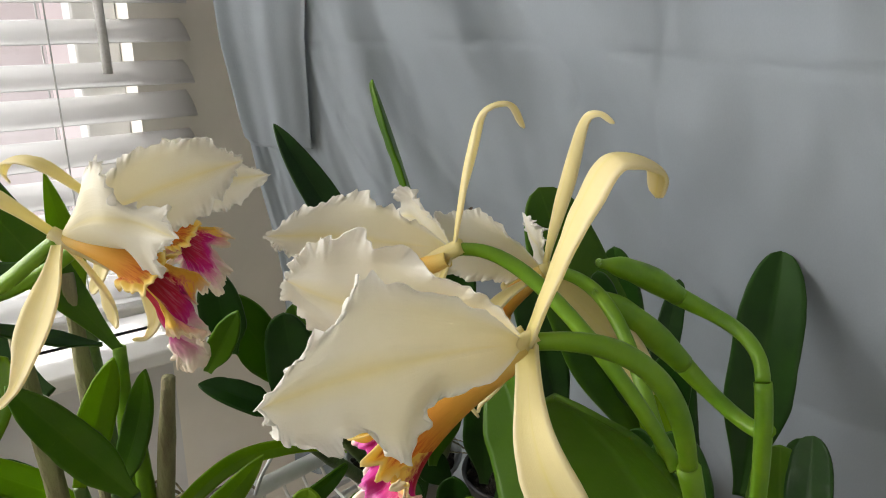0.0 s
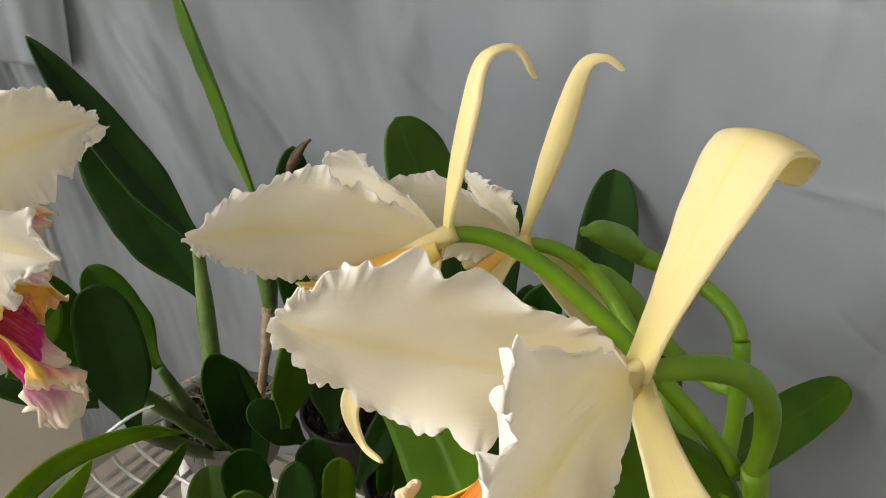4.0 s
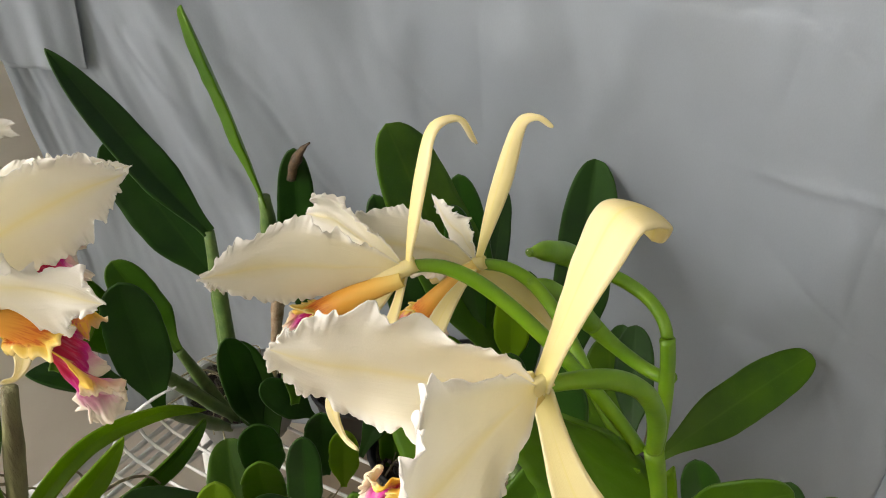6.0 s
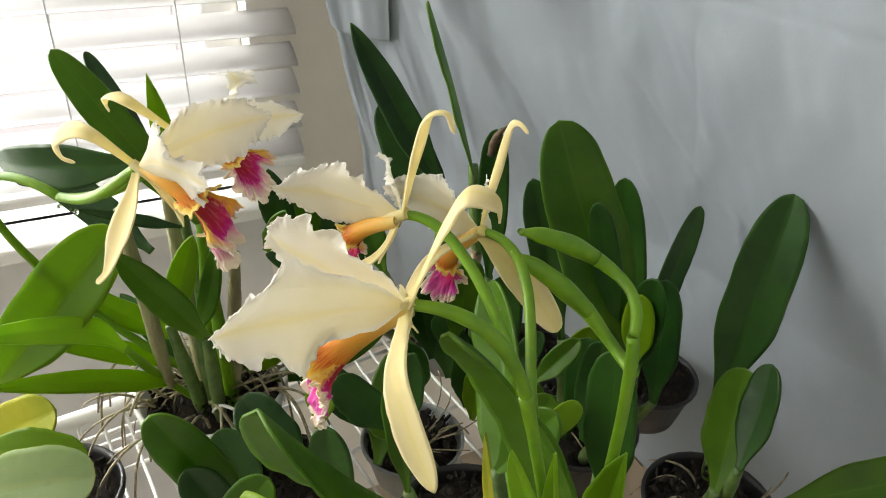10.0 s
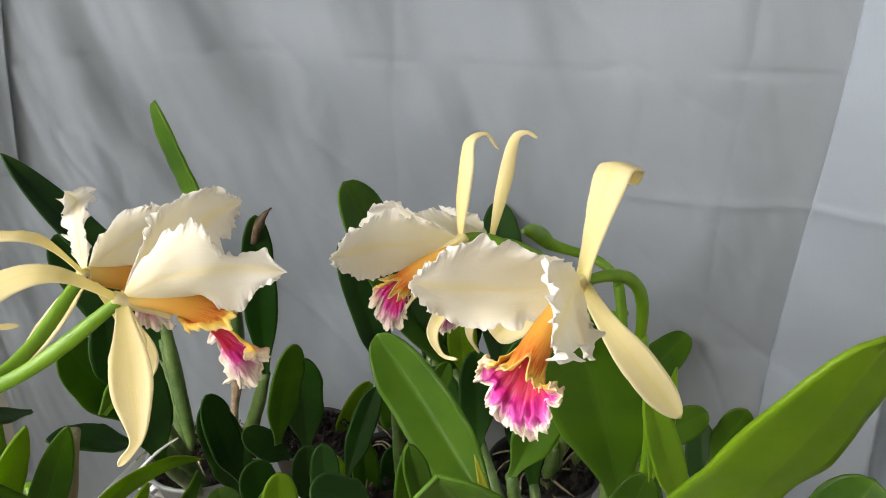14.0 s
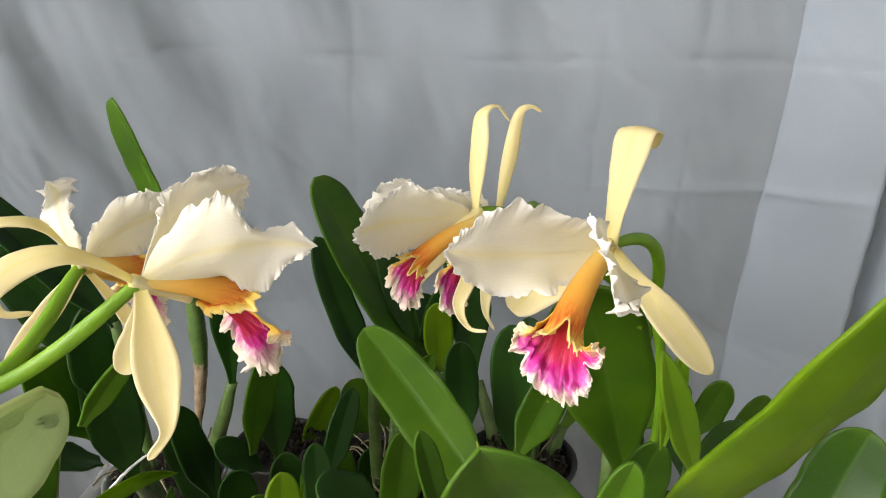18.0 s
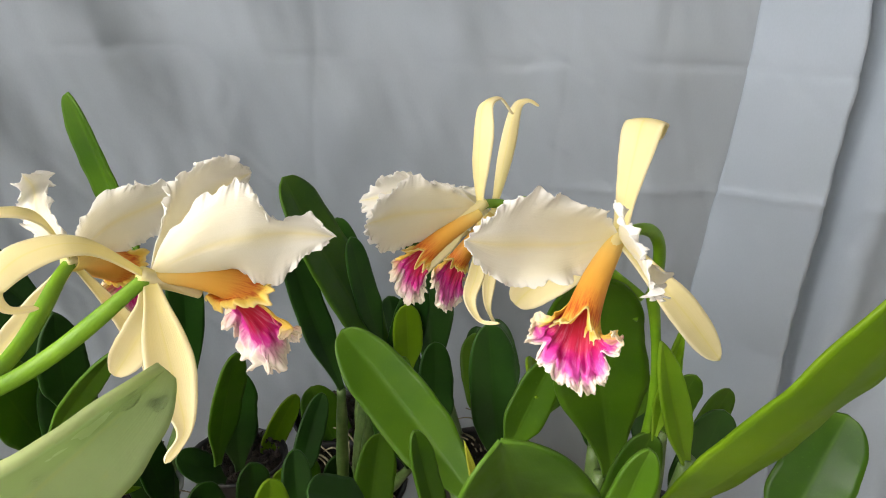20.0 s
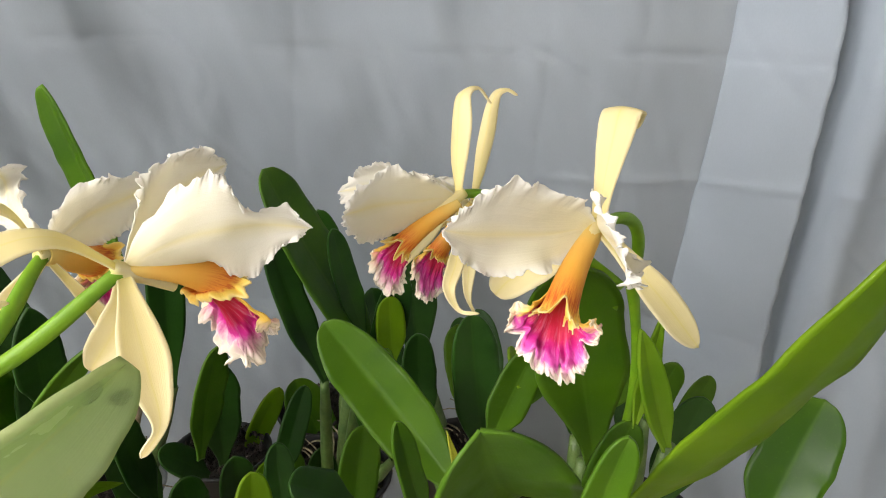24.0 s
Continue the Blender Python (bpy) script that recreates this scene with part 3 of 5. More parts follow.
def hang(first, last, steps, mat, label, more=0.0):
    rows = [[sheet_point(first + (last - first) * i / steps, z, more) for i in range(steps + 1)] for z in levels]
    ob = link_mesh("hanging_sheet", grid_mesh("hanging_sheet", rows, [(i / steps, z) for z in levels for i in range(steps + 1)]), mat)
    thicken(ob, 0.0012)
    tagged(ob, label, "hanging sheet", "sheets behind the plants")


hang(0.098, 0.706, 420, "sheet_fabric", "pale blue-grey creased cotton sheet hung as a backdrop")
hang(0.703, 1.0, 200, "sheet_pale", "paler blue-white sheet overlapping the grey one, with deep folds", -0.003)

# a shorter cloth that hangs over the sheet by the window, with a hem
rows = []
for j in range(61):
    z = 1.150 + 0.9 * (j / 60) ** 1.3
    lo, hi = 0.100 - 0.02 * (z - 1.15), 0.207 + 0.12 * (z - 1.16)
    row = []
    for i in range(51):
        f = i / 50
        q = lo + (hi - lo) * f
        a, b = plan_at(lo), plan_at(hi)
        t = (b - a).normalized()
        drop = 0.012 * math.exp(-(f / 0.08) ** 2) * math.exp(-(z - 1.15) / 0.03)
        row.append(a.lerp(b, f) + Vector((-t.y, t.x, 0)) * ((0.28 if z < 1.285 else 0.10) * (1.285 - z) - 0.011 - 0.003 * math.sin(f * 9.0 + 0.9 + z) - 0.0008 * math.sin(f * 23 + z * 6)) + UP * (z + drop))
    rows.append(row)
flap = thing("cloth_panel", rows[0][25], "short pale blue-grey cloth panel hanging beside the window", "curtain")
thicken(link_mesh("cloth", grid_mesh("cloth", rows, [(i / 50, j / 60) for j in range(61) for i in range(51)]), "sheet_fabric", flap), 0.0014)
hem = [[q + Vector((WALL_IN.x, WALL_IN.y, 0)) * 0.0016 + UP * (0.006 * k) for q in rows[0]] for k in range(4)]
thicken(link_mesh("hem", grid_mesh("hem", hem, [(i / 50, k / 3) for k in range(4) for i in range(51)]), "sheet_fabric", flap, "stitched double hem"), 0.0016)

# ---- the rack ----
RACK_Z = 0.775
RD, RI = Vector((0.70, 0.714, 0)).normalized(), Vector((0.714, -0.70, 0)).normalized()
R0 = Vector((-0.36, 0.50, RACK_Z))
rack = thing("wire_rack", R0, "white coated wire shelf rack carrying the pots", "rack")


def rack_tube(name, a, b, r, nu=8):
    return tube(name, [a, a.lerp(b, 0.5), b], [r, r], "rack_white", rack, nu=nu, nv=3)


rack_tube("rail", R0 - RD * 0.75 + UP * 0.045, R0 + RD * 0.42 + UP * 0.045, 0.010, 12)
rack_tube("rail", R0 - RD * 0.75 + RI * 0.62 + UP * 0.045, R0 + RD * 0.42 + RI * 0.62 + UP * 0.045, 0.010, 12)
for k in range(3):
    rack_tube("wire", R0 - RD * 0.75 + UP * (0.012 - 0.016 * k) + RI * 0.002, R0 + RD * 0.42 + UP * (0.012 - 0.016 * k) + RI * 0.002, 0.003)
for k in range(6):
    rack_tube("wire", R0 - RD * 0.75 + RI * (0.05 + 0.11 * k) + UP * -0.006, R0 + RD * 0.42 + RI * (0.05 + 0.11 * k) + UP * -0.006, 0.003)
for k in range(46):
    a = R0 + RD * (-0.74 + 0.0255 * k)
    tube("wire", [a + UP * 0.045, a + UP * 0.002, a + RI * 0.012, a + RI * 0.62, a + RI * 0.62 + UP * 0.045], [0.002, 0.002], "rack_white", rack, nu=6, nv=14)
for a, i in ((-0.72, 0), (0.40, 0), (-0.72, 0.62), (0.40, 0.62)):
    q = R0 + RD * a + RI * i
    rack_tube("leg", Vector((q.x, q.y, 0.0)), q + UP * 0.05, 0.011, 12)


# ---- pots ----
def pot(at, r, h, mat, label, name="flower_pot", fill=True, seed=0):
    """A tapered plastic pot with a rolled rim, filled with bark mix; at is the middle of its foot."""
    t = thing(name, at, label, "flower pot", "pots on the rack")
    lathe("pot_body", at, [(0.001, 0.0), (r * 0.74, 0.0), (r * 0.76, 0.004), (r * 0.97, h * 0.90), (r * 1.02, h * 0.905), (r * 1.04, h * 0.96), (r * 1.03, h), (r * 0.98, h), (r * 0.95, h * 0.93), (r * 0.72, 0.01), (0.001, 0.01)], mat, t, wobble=0.006)
    rnd = random.Random(seed)
    bm = bmesh.new()
    c = Vector(at) + UP * (h * 0.84)
    for k in range(190):
        a, d = rnd.uniform(0, 6.28), r * 0.90 * math.sqrt(rnd.random())
        m = Matrix.Translation(c + Vector((math.cos(a) * d, math.sin(a) * d, rnd.uniform(-0.006, 0.010) + 0.012 * (1 - (d / r) ** 2)))) @ Euler([rnd.uniform(0, 6) for _ in range(3)]).to_matrix().to_4x4()
        s = rnd.uniform(0.004, 0.010)
        chip = bmesh.ops.create_icosphere(bm, subdivisions=1, radius=0.5, matrix=m @ Matrix.Diagonal((s * 1.4, s * rnd.uniform(0.6, 1), s * 0.5, 1)))
        for w in chip["verts"]:
            w.co += Vector((rnd.uniform(-1, 1), rnd.uniform(-1, 1), rnd.uniform(-1, 1))) * (0.10 * s)
    bmesh.ops.create_cone(bm, cap_ends=True, segments=20, radius1=r * 0.9, radius2=r * 0.9, depth=0.006, matrix=Matrix.Translation(c + UP * -0.006))
    part("potting_bark", bm, "bark_mix", t, "dark bark potting mix")["kind"] = "stuff"
    return t


POT_Z = RACK_Z + 0.002
pot((0.150, 0.275, POT_Z), 0.075, 0.115, "pot_black", "black plastic pot of the flowering orchid on the rack", seed=1)
pot((-0.225, 0.475, POT_Z), 0.075, 0.125, "pot_white", "translucent white plastic pot overgrown with roots", seed=2)
pot((-0.03, 0.735, POT_Z), 0.066, 0.055, "pot_grey", "grey translucent pot near the sheet", seed=3)
pot((0.150, 0.575, POT_Z), 0.070, 0.07, "pot_black", "black plastic pot with tall leaved orchid", seed=4)
pot((0.285, 0.485, POT_Z), 0.062, 0.08, "pot_black", "small black plastic pot close to the sheet", seed=5)
pot((-0.02, 0.52, POT_Z), 0.055, 0.055, "pot_grey", "low grey plastic pot between the orchids", seed=6)
pot((0.325, 0.30, POT_Z), 0.060, 0.08, "pot_black", "black plastic pot in front of the sheet", seed=7)
pot((-0.31, 0.33, POT_Z), 0.060, 0.10, "pot_black", "black plastic pot at the rack's edge", seed=8)
pot((0.225, 0.395, POT_Z), 0.062, 0.075, "pot_black", "black plastic pot shaded by leaves", seed=10)
pot((0.060, 0.410, POT_Z), 0.064, 0.080, "pot_black", "black plastic pot in the middle of the rack", seed=11)
pot((0.235, 0.690, POT_Z), 0.060, 0.060, "pot_black", "black plastic pot at the back by the sheet", seed=12)
pot((0.095, 0.700, POT_Z), 0.055, 0.060, "pot_black", "black plastic pot behind the leafy orchid", seed=13)
pot((-0.125, 0.425, POT_Z), 0.055, 0.070, "pot_black", "black plastic pot between the canes", seed=14)
pot((-0.075, 0.30, POT_Z), 0.060, 0.12, "pot_black", "black plastic pot at the front of the rack", seed=9)


# ---- orchid plants ----
def plant(at, label):
    return thing("orchid_plant", at, label, "orchid", "orchids on the rack")


EYE_MEAN = Vector((-0.08, 0.0, 1.36))


def leaf(owner, tip, base, width, turn=0.0, bow=0.12, mat="leaf_green", shape="leaf", fold=0.18, seed=0, notch=0.0, label="", sag=0.0, twist=0.0):
    """A thick strap leaf from base to tip; turn: degrees by which its face is turned from the onlooker about its own length."""
    tip, base = Vector(tip), Vector(base)
    run = tip - base
    t = run.normalized()
    face = EYE_MEAN - (tip + base) / 2
    face = (face - t * face.dot(t)).normalized()
    face.rotate(Matrix.Rotation(radians(turn), 3, t))
    side = t.cross(face)
    b = -face * bow * run.length + UP * sag * run.length
    pts = [base, base + run * 0.33 + b, base + run * 0.70 + b, tip]
    return blade("leaf", pts, width, face, mat, owner, label, shape, fold=fold, twist=twist, seed=seed, notch=notch, nu=12, nv=60, thick=0.0020)


def bulb(owner, foot, top, r=0.006, mat="bulb_green", bend=0.0):
    """A stem-like pseudobulb, swollen in the middle, with a papery sheath ring or two."""
    foot, top = Vector(foot) - UP * 0.05, Vector(top)
    mid = foot.lerp(top, 0.5) + Vector((bend, 0, 0))
    return tube("pseudobulb", [foot, mid, top], [r * 0.75, r * 1.2, r * 1.15, r * 0.8], mat, owner, nu=12, nv=18, bumps=0.12)


def sepal(flower, pts, width, facing, name="sepal", seed=0, cup=0.25, twist=0.0, mat="sepal_cream", shape="sepal", line=bez):
    return blade(name, pts, width, facing, mat, flower, "", shape, cup=cup, twist=twist, line=line, nu=10, nv=40, thick=0.0010, seed=seed)


def frilled_petal(flower, base, mid, upper, lower, tip, seed=0, frill=1.0, ruffle=1.0):
    """A broad petal stretched between its midrib and its two margins, each a smooth line from the base to the tip, with a frilled edge."""
    base, tip = Vector(base), Vector(tip)
    lines = [[base] + [Vector(q) for q in side] + [tip] for side in (lower, mid, upper)]
    reach = (tip - base).length * 1.25
    nu, nv = 48, 190
    rows, uvs = [], []
    for j in range(nv + 1):
        v = j / nv
        t = v - 0.018 * math.sin(6.2832 * v)
        lo, m, hi = (smooth(line, t) for line in lines)
        ahead = smooth(lines[1], min(1, t + 0.01)) - smooth(lines[1], max(0, t - 0.01))
        across = hi - lo
        nor = ahead.cross(across)
        nor = nor.normalized() if nor.length > 1e-9 else Vector((0, 0, 1))
        span = across.length
        bend = (hi + lo) * 0.5 - m
        row = []
        for i in range(nu + 1):
            k = 2 * i / nu - 1
            u = math.copysign(1 - (1 - abs(k)) ** 1.6, k)
            a, s = abs(u), 1 if u > 0 else 0
            at = m + across * (u * 0.5) + bend * (u * u)
            edge = v * reach
            env = ring(v, 0.06, 0.32)
            tame = min(1.0, span / 0.012)
            q = Vector((edge / 0.0115 + 31 * s, seed * 3.7, 0.5 * a))
            low = 0.75 + 0.9 * noise.noise(Vector((edge / 0.022 + 17 * s, seed * 1.3, 4.0)))
            fold = 0.0042 * ruffle * a ** 4 * noise.noise(q) + 0.0052 * ruffle * a ** 7 * noise.noise(q * 2.1 + Vector((0, 5, 0))) * low
            fold += 0.0034 * frill * a ** 11 * noise.noise(q * 6.4) * low
            fold += 0.0012 * (1 - a) * noise.noise(Vector((u * 2.2, v * 5, seed))) - 0.0006 * math.exp(-(u / 0.05) ** 2) * (1 - v)
            notch = abs(math.sin(edge / 0.0011 + 3.2 * noise.noise(Vector((edge / 0.006, 9 * s, seed)))))
            out = 0.0008 * frill * a ** 14 * (notch - 0.5) * low + 0.0030 * frill * a ** 9 * noise.noise(q * 2.7 + Vector((3, 0, 7)))
            away = (across * u + bend * (2 * a)).normalized() if span > 1e-6 else ahead.normalized()
            away = (away * min(1.0, span / 0.02) + ahead.normalized() * (0.9 * ring(v, 0.86, 1.0))).normalized()
            row.append(at + nor * (fold * env * tame) + away * (out * env))
            uvs.append((u / 2 + 0.5, v))
        rows.append(row)
    return thicken(link_mesh("petal", grid_mesh("petal", rows, uvs), "petal_white", flower), 0.00045)


def fan_margin(root, down, face, length, half, curl_back):
    """The outer edge of a front lobe as seven points, from one wing round the end to the other."""
    root, down, face = Vector(root), Vector(down).normalized(), Vector(face).normalized()
    face = (face - down * face.dot(down)).normalized()
    side = down.cross(face)
    out = []
    for deg in (-108, -78, -40, 0, 40, 78, 108):
        c, s = math.cos(radians(deg)), math.sin(radians(deg))
        out.append(root + side * (half * s) + down * (length * (c if c > 0 else 0.6 * c) + 0.004) - face * (curl_back * half * s * s))
    return out


def lip(flower, pts, facing, margin, size=1.0, seed=0, mouth=1.0, lobe_mat="lip_lobe", trim=0.16, neck=0.0046):
    """The lip: an orange tube rolled round the column with a curled yellow rim, and the frilled front lobe that goes on from its floor.
    facing: where the tube's upper side looks; margin: points along the lobe's outer edge, wing to wing; trim: how far the rim is cut back over the lobe."""
    nu, nv = 120, 70
    line = spine(pts, facing, nv, 0.0, smooth)
    run = sum((line[j + 1][0] - line[j][0]).length for j in range(nv))

    def radius(v):
        return (neck + 0.0050 * mouth * v ** 1.1) * size

    rows = []
    for j, (at, side, nor, tan) in enumerate(line):
        v = j / nv
        row = []
        for i in range(nu):
            th = 6.2832 * i / nu
            up = math.cos(th)                              # 1 on the upper side, -1 along the floor
            rim, curl = ring(v, 0.60, 1.0), ring(v, 0.84, 1.0)
            q = Vector((math.cos(th) * 2.0, math.sin(th) * 2.0, seed * 3.3))
            wavy = noise.noise(q * 1.1) * 1.2 + 1.1 * noise.noise(q * 2.2 + Vector((0, 0, 4)))
            seam = math.exp(-(math.sin(th / 2) / 0.16) ** 2)
            turned = 0.35 + 0.65 * (up + 1) / 2
            rr = radius(v) * (1 + 0.04 * rim * wavy + turned * curl * curl * (0.30 + 0.34 * wavy))
            cut = -trim * rim * (1 - up) * 0.5 - 0.14 * rim * seam + 0.06 * rim * wavy - 0.07 * turned * curl * curl
            fine = 0.0022 * size * curl * (noise.noise(q * 3.6) + 0.6 * noise.noise(q * 7.0))
            out = nor * math.cos(th) + side * math.sin(th)
            row.append(at + out * (rr + fine) + tan * (cut * run + 0.35 * fine))
        rows.append(row)
    ob = thicken(link_mesh("lip", grid_mesh("lip", rows, [], True), "lip", flower, "orange tubular lip with a ruffled yellow rim"), 0.0006)
    margin = [Vector(q) for q in margin]
    at0, side0, nor0, tan0 = line[int(nv * 0.52)]
    at1, side1, nor1, tan1 = line[int(nv * 0.90)]
    r0, r1 = radius(0.52) * 0.90, radius(0.90) * 0.86
    flip = 1 if (margin[-1] - margin[0]).dot(side1) > 0 else -1
    steps, turns = 54, 300

    def lobe(f, r):
        th = 3.1416 - flip * f * 1.75
        a = at0 + (nor0 * math.cos(th) + side0 * math.sin(th)) * r0
        b = at1 + (nor1 * math.cos(th) + side1 * math.sin(th)) * r1 + tan1 * (0.10 * run * (1 - 0.8 * abs(f)))
        c = smooth(margin, (f + 1) / 2)
        return a * (1 - r) ** 2 + b * (2 * r * (1 - r)) + c * (r * r)

    rows, uvs = [], []
    for j in range(steps + 1):
        r = j / steps
        row = []
        for i in range(turns + 1):
            f = 2 * i / turns - 1
            p = lobe(f, r)
            ahead = (lobe(f, min(1, r + 0.02)) - lobe(f, max(0, r - 0.02)))
            along = lobe(min(1, f + 0.02), r) - lobe(max(-1, f - 0.02), r)
            nor = along.cross(ahead)
            nor = nor.normalized() if nor.length > 1e-12 else Vector((0, 0, 1))
            ahead = ahead.normalized()
            e = ring(r, 0.40, 1.0)
            w = Vector((f * 3.6, r * 2.6, seed * 2.3))
            big = noise.noise(w) + 0.9 * noise.noise(w * 2.1 + Vector((4, 0, 0)))
            small = noise.noise(w * 4.4) + 0.8 * noise.noise(w * 9.0)
            cleft = math.exp(-((abs(f) - 0.55) / 0.055) ** 2) * 0.42 + math.exp(-((f - 0.05) / 0.03) ** 2) * 0.18 + math.exp(-((abs(f + 0.03) - 0.27) / 0.025) ** 2) * 0.12
            tooth = abs(math.sin(f * 88 + 7 * noise.noise(w * 1.7))) - 0.5
            reach = 0.0050 * size * (0.7 * big * e + 0.34 * small * e ** 4 + 0.16 * tooth * e ** 9) - 0.020 * size * cleft * e ** 3
            lift = 0.0056 * size * e * big + 0.0066 * size * e ** 3 * noise.noise(w * 2.7 + Vector((0, 7, 0))) + 0.0036 * size * e ** 6 * noise.noise(w * 6.0)
            row.append(p + ahead * reach + nor * lift)
            uvs.append((0.5 + 0.36 * f, r))
        rows.append(row)
    thicken(link_mesh("front_lobe", grid_mesh("front_lobe", rows, uvs), lobe_mat, flower, "magenta front lobe with a frilled white margin"), 0.0005)
    return ob


def flower_heart(owner, c, axis, r=0.0034):
    """The column with the top of the ovary: carries the petals, sepals and lip."""
    c, axis = Vector(c), Vector(axis).normalized()
    return tube("flower", [c - axis * 0.004, c + axis * 0.010, c + axis * 0.024], [r * 0.9, r, r * 0.8, r * 0.7], "sepal_cream", owner, "cream-white orchid flower with frilled petals", nu=12, nv=14)


# the flowering orchid
P1 = (0.150, 0.275, 0.885)
orchid = plant(P1, "white and cream flowered orchid with two buds")
V = Vector

# flower A
A = V((0.051, 0.210, 1.236))
fa = flower_heart(orchid, A, (-0.8, -0.1, -0.55))
sepal(fa, [A, V((0.0572, 0.2125, 1.255)), V((0.0645, 0.2145, 1.2755)), V((0.0725, 0.2165, 1.2890)), V((0.0850, 0.2175, 1.2868)), V((0.0862, 0.218, 1.2775))], 0.0205, (-0.98, -0.12, 0.1), "dorsal_sepal", 1, cup=-0.15, shape="flag", line=smooth)
sepal(fa, [A, V((0.0523, 0.1864, 1.2187)), V((0.0607, 0.1737, 1.2025)), V((0.0752, 0.1615, 1.1800))], 0.0165, (-0.45, -0.75, 0.35), "lateral_sepal", 2, cup=0.15, shape="dorsal", line=smooth)
sepal(fa, [A, A + V((-0.004, 0.014, -0.012)), V((0.036, 0.248, 1.206)), V((0.040, 0.262, 1.186))], 0.022, (-0.8, -0.5, 0.3), "lateral_sepal", 3)
frilled_petal(fa, A, [(0.0285, 0.2200, 1.2345), (0.0025, 0.2295, 1.2370), (-0.014, 0.2350, 1.2395)],
              [(0.0400, 0.2110, 1.2490), (0.0216, 0.2124, 1.2565), (0.0003, 0.2211, 1.2640), (-0.0165, 0.2285, 1.2570)],
              [(0.0330, 0.2115, 1.2240), (0.0125, 0.2150, 1.2195), (0.0020, 0.2290, 1.2155), (-0.0120, 0.2355, 1.2225), (-0.0240, 0.2360, 1.2340)], (-0.0256, 0.2400, 1.2423), 11, ruffle=1.25)
frilled_petal(fa, A, [(0.0310, 0.1945, 1.2405), (0.0080, 0.1735, 1.2450), (-0.0040, 0.1640, 1.2452)],
              [(0.0390, 0.2035, 1.2475), (0.0195, 0.1905, 1.2605), (0.0065, 0.1875, 1.2634), (0.0040, 0.1775, 1.2580), (-0.0035, 0.1675, 1.2545)],
              [(0.0405, 0.1935, 1.2320), (0.0245, 0.1735, 1.2365), (0.0180, 0.1690, 1.2242), (0.0100, 0.1660, 1.2325), (0.0020, 0.1600, 1.2325), (-0.0075, 0.1585, 1.2365)], (-0.0116, 0.1578, 1.2446), 12, ruffle=1.4)
lip(fa, [A + V((0, 0.001, -0.002)), V((0.0290, 0.2070, 1.2185)), V((0.0070, 0.2010, 1.1965))], (-0.75, -0.55, 0.40),
    [(0.0013, 0.2169, 1.2109), (-0.0009, 0.2208, 1.1930), (0.0015, 0.2110, 1.1790), (0.0088, 0.1960, 1.1725), (0.0160, 0.1885, 1.1785), (0.0195, 0.1845, 1.1930), (0.0132, 0.1863, 1.2037)], 0.92, 1, trim=0.10)

# flower B
B = V((0.029, 0.282, 1.239))
fb = flower_heart(orchid, B, (-0.8, 0.2, -0.5))
sepal(fb, [B, V((0.0305, 0.285, 1.254)), V((0.0335, 0.288, 1.274)), V((0.0385, 0.291, 1.2900)), V((0.0485, 0.289, 1.2938)), V((0.054, 0.284, 1.2855))], 0.0155, (-1.0, 0.05, 0.1), "dorsal_sepal", 4, cup=-0.3, twist=8, shape="ribbon", line=smooth)
sepal(fb, [B, V((0.020, 0.272, 1.220)), V((0.0068, 0.2615, 1.2120)), V((-0.0039, 0.2554, 1.2035)), V((-0.0021, 0.2498, 1.1935)), V((0.0014, 0.2400, 1.1941))], 0.0085, (-0.7, -0.5, 0.4), "lateral_sepal", 5, shape="ribbon", line=smooth)
sepal(fb, [B, V((0.022, 0.292, 1.222)), V((0.014, 0.302, 1.204)), V((0.008, 0.308, 1.190))], 0.0085, (-0.7, -0.5, 0.4), "lateral_sepal", 6, shape="ribbon", line=smooth)
frilled_petal(fb, B, [(0.0070, 0.2870, 1.2400), (-0.0180, 0.2915, 1.2410), (-0.033, 0.2890, 1.2415)],
              [(0.0140, 0.2850, 1.2495), (-0.0030, 0.2900, 1.2565), (-0.0171, 0.2945, 1.2560), (-0.0330, 0.2910, 1.2500)],
              [(0.0140, 0.2890, 1.2275), (-0.0030, 0.2975, 1.2200), (-0.0177, 0.3010, 1.2182), (-0.0320, 0.2960, 1.2270), (-0.0405, 0.2910, 1.2360)], (-0.0437, 0.2860, 1.2420), 13)
frilled_petal(fb, B, [(0.0215, 0.3000, 1.2385), (0.0110, 0.3260, 1.2385)],
              [(0.0220, 0.2970, 1.2460), (0.0130, 0.3130, 1.2500), (0.0060, 0.3240, 1.2530), (0.0035, 0.3370, 1.2450)],
              [(0.0250, 0.3000, 1.2290), (0.0140, 0.3250, 1.2230), (0.0040, 0.3430, 1.2250)], (0.0011, 0.3490, 1.2325), 14)
lip(fb, [B + V((-0.002, -0.002, -0.003)), V((0.0080, 0.2860, 1.2260)), V((-0.0080, 0.2950, 1.2110))], (-0.75, -0.35, 0.45),
    fan_margin((-0.0060, 0.2950, 1.2120), (-0.05, -0.06, -1.0), (-0.20, -0.90, 0.25), 0.0190, 0.0110, 0.30), 0.62, 2, lobe_mat="lip_lobe_pale")

# flower C
C = V((0.067, 0.306, 1.222))
fc = flower_heart(orchid, C, (-0.6, 0.5, -0.5))
sepal(fc, [C, V((0.069, 0.304, 1.240)), V((0.073, 0.303, 1.262)), V((0.0775, 0.302, 1.284)), V((0.083, 0.298, 1.289)), V((0.0885, 0.294, 1.286))], 0.0088, (-0.7, -0.6, 0.1), "dorsal_sepal", 7, cup=-0.4, twist=30, shape="ribbon", line=smooth)
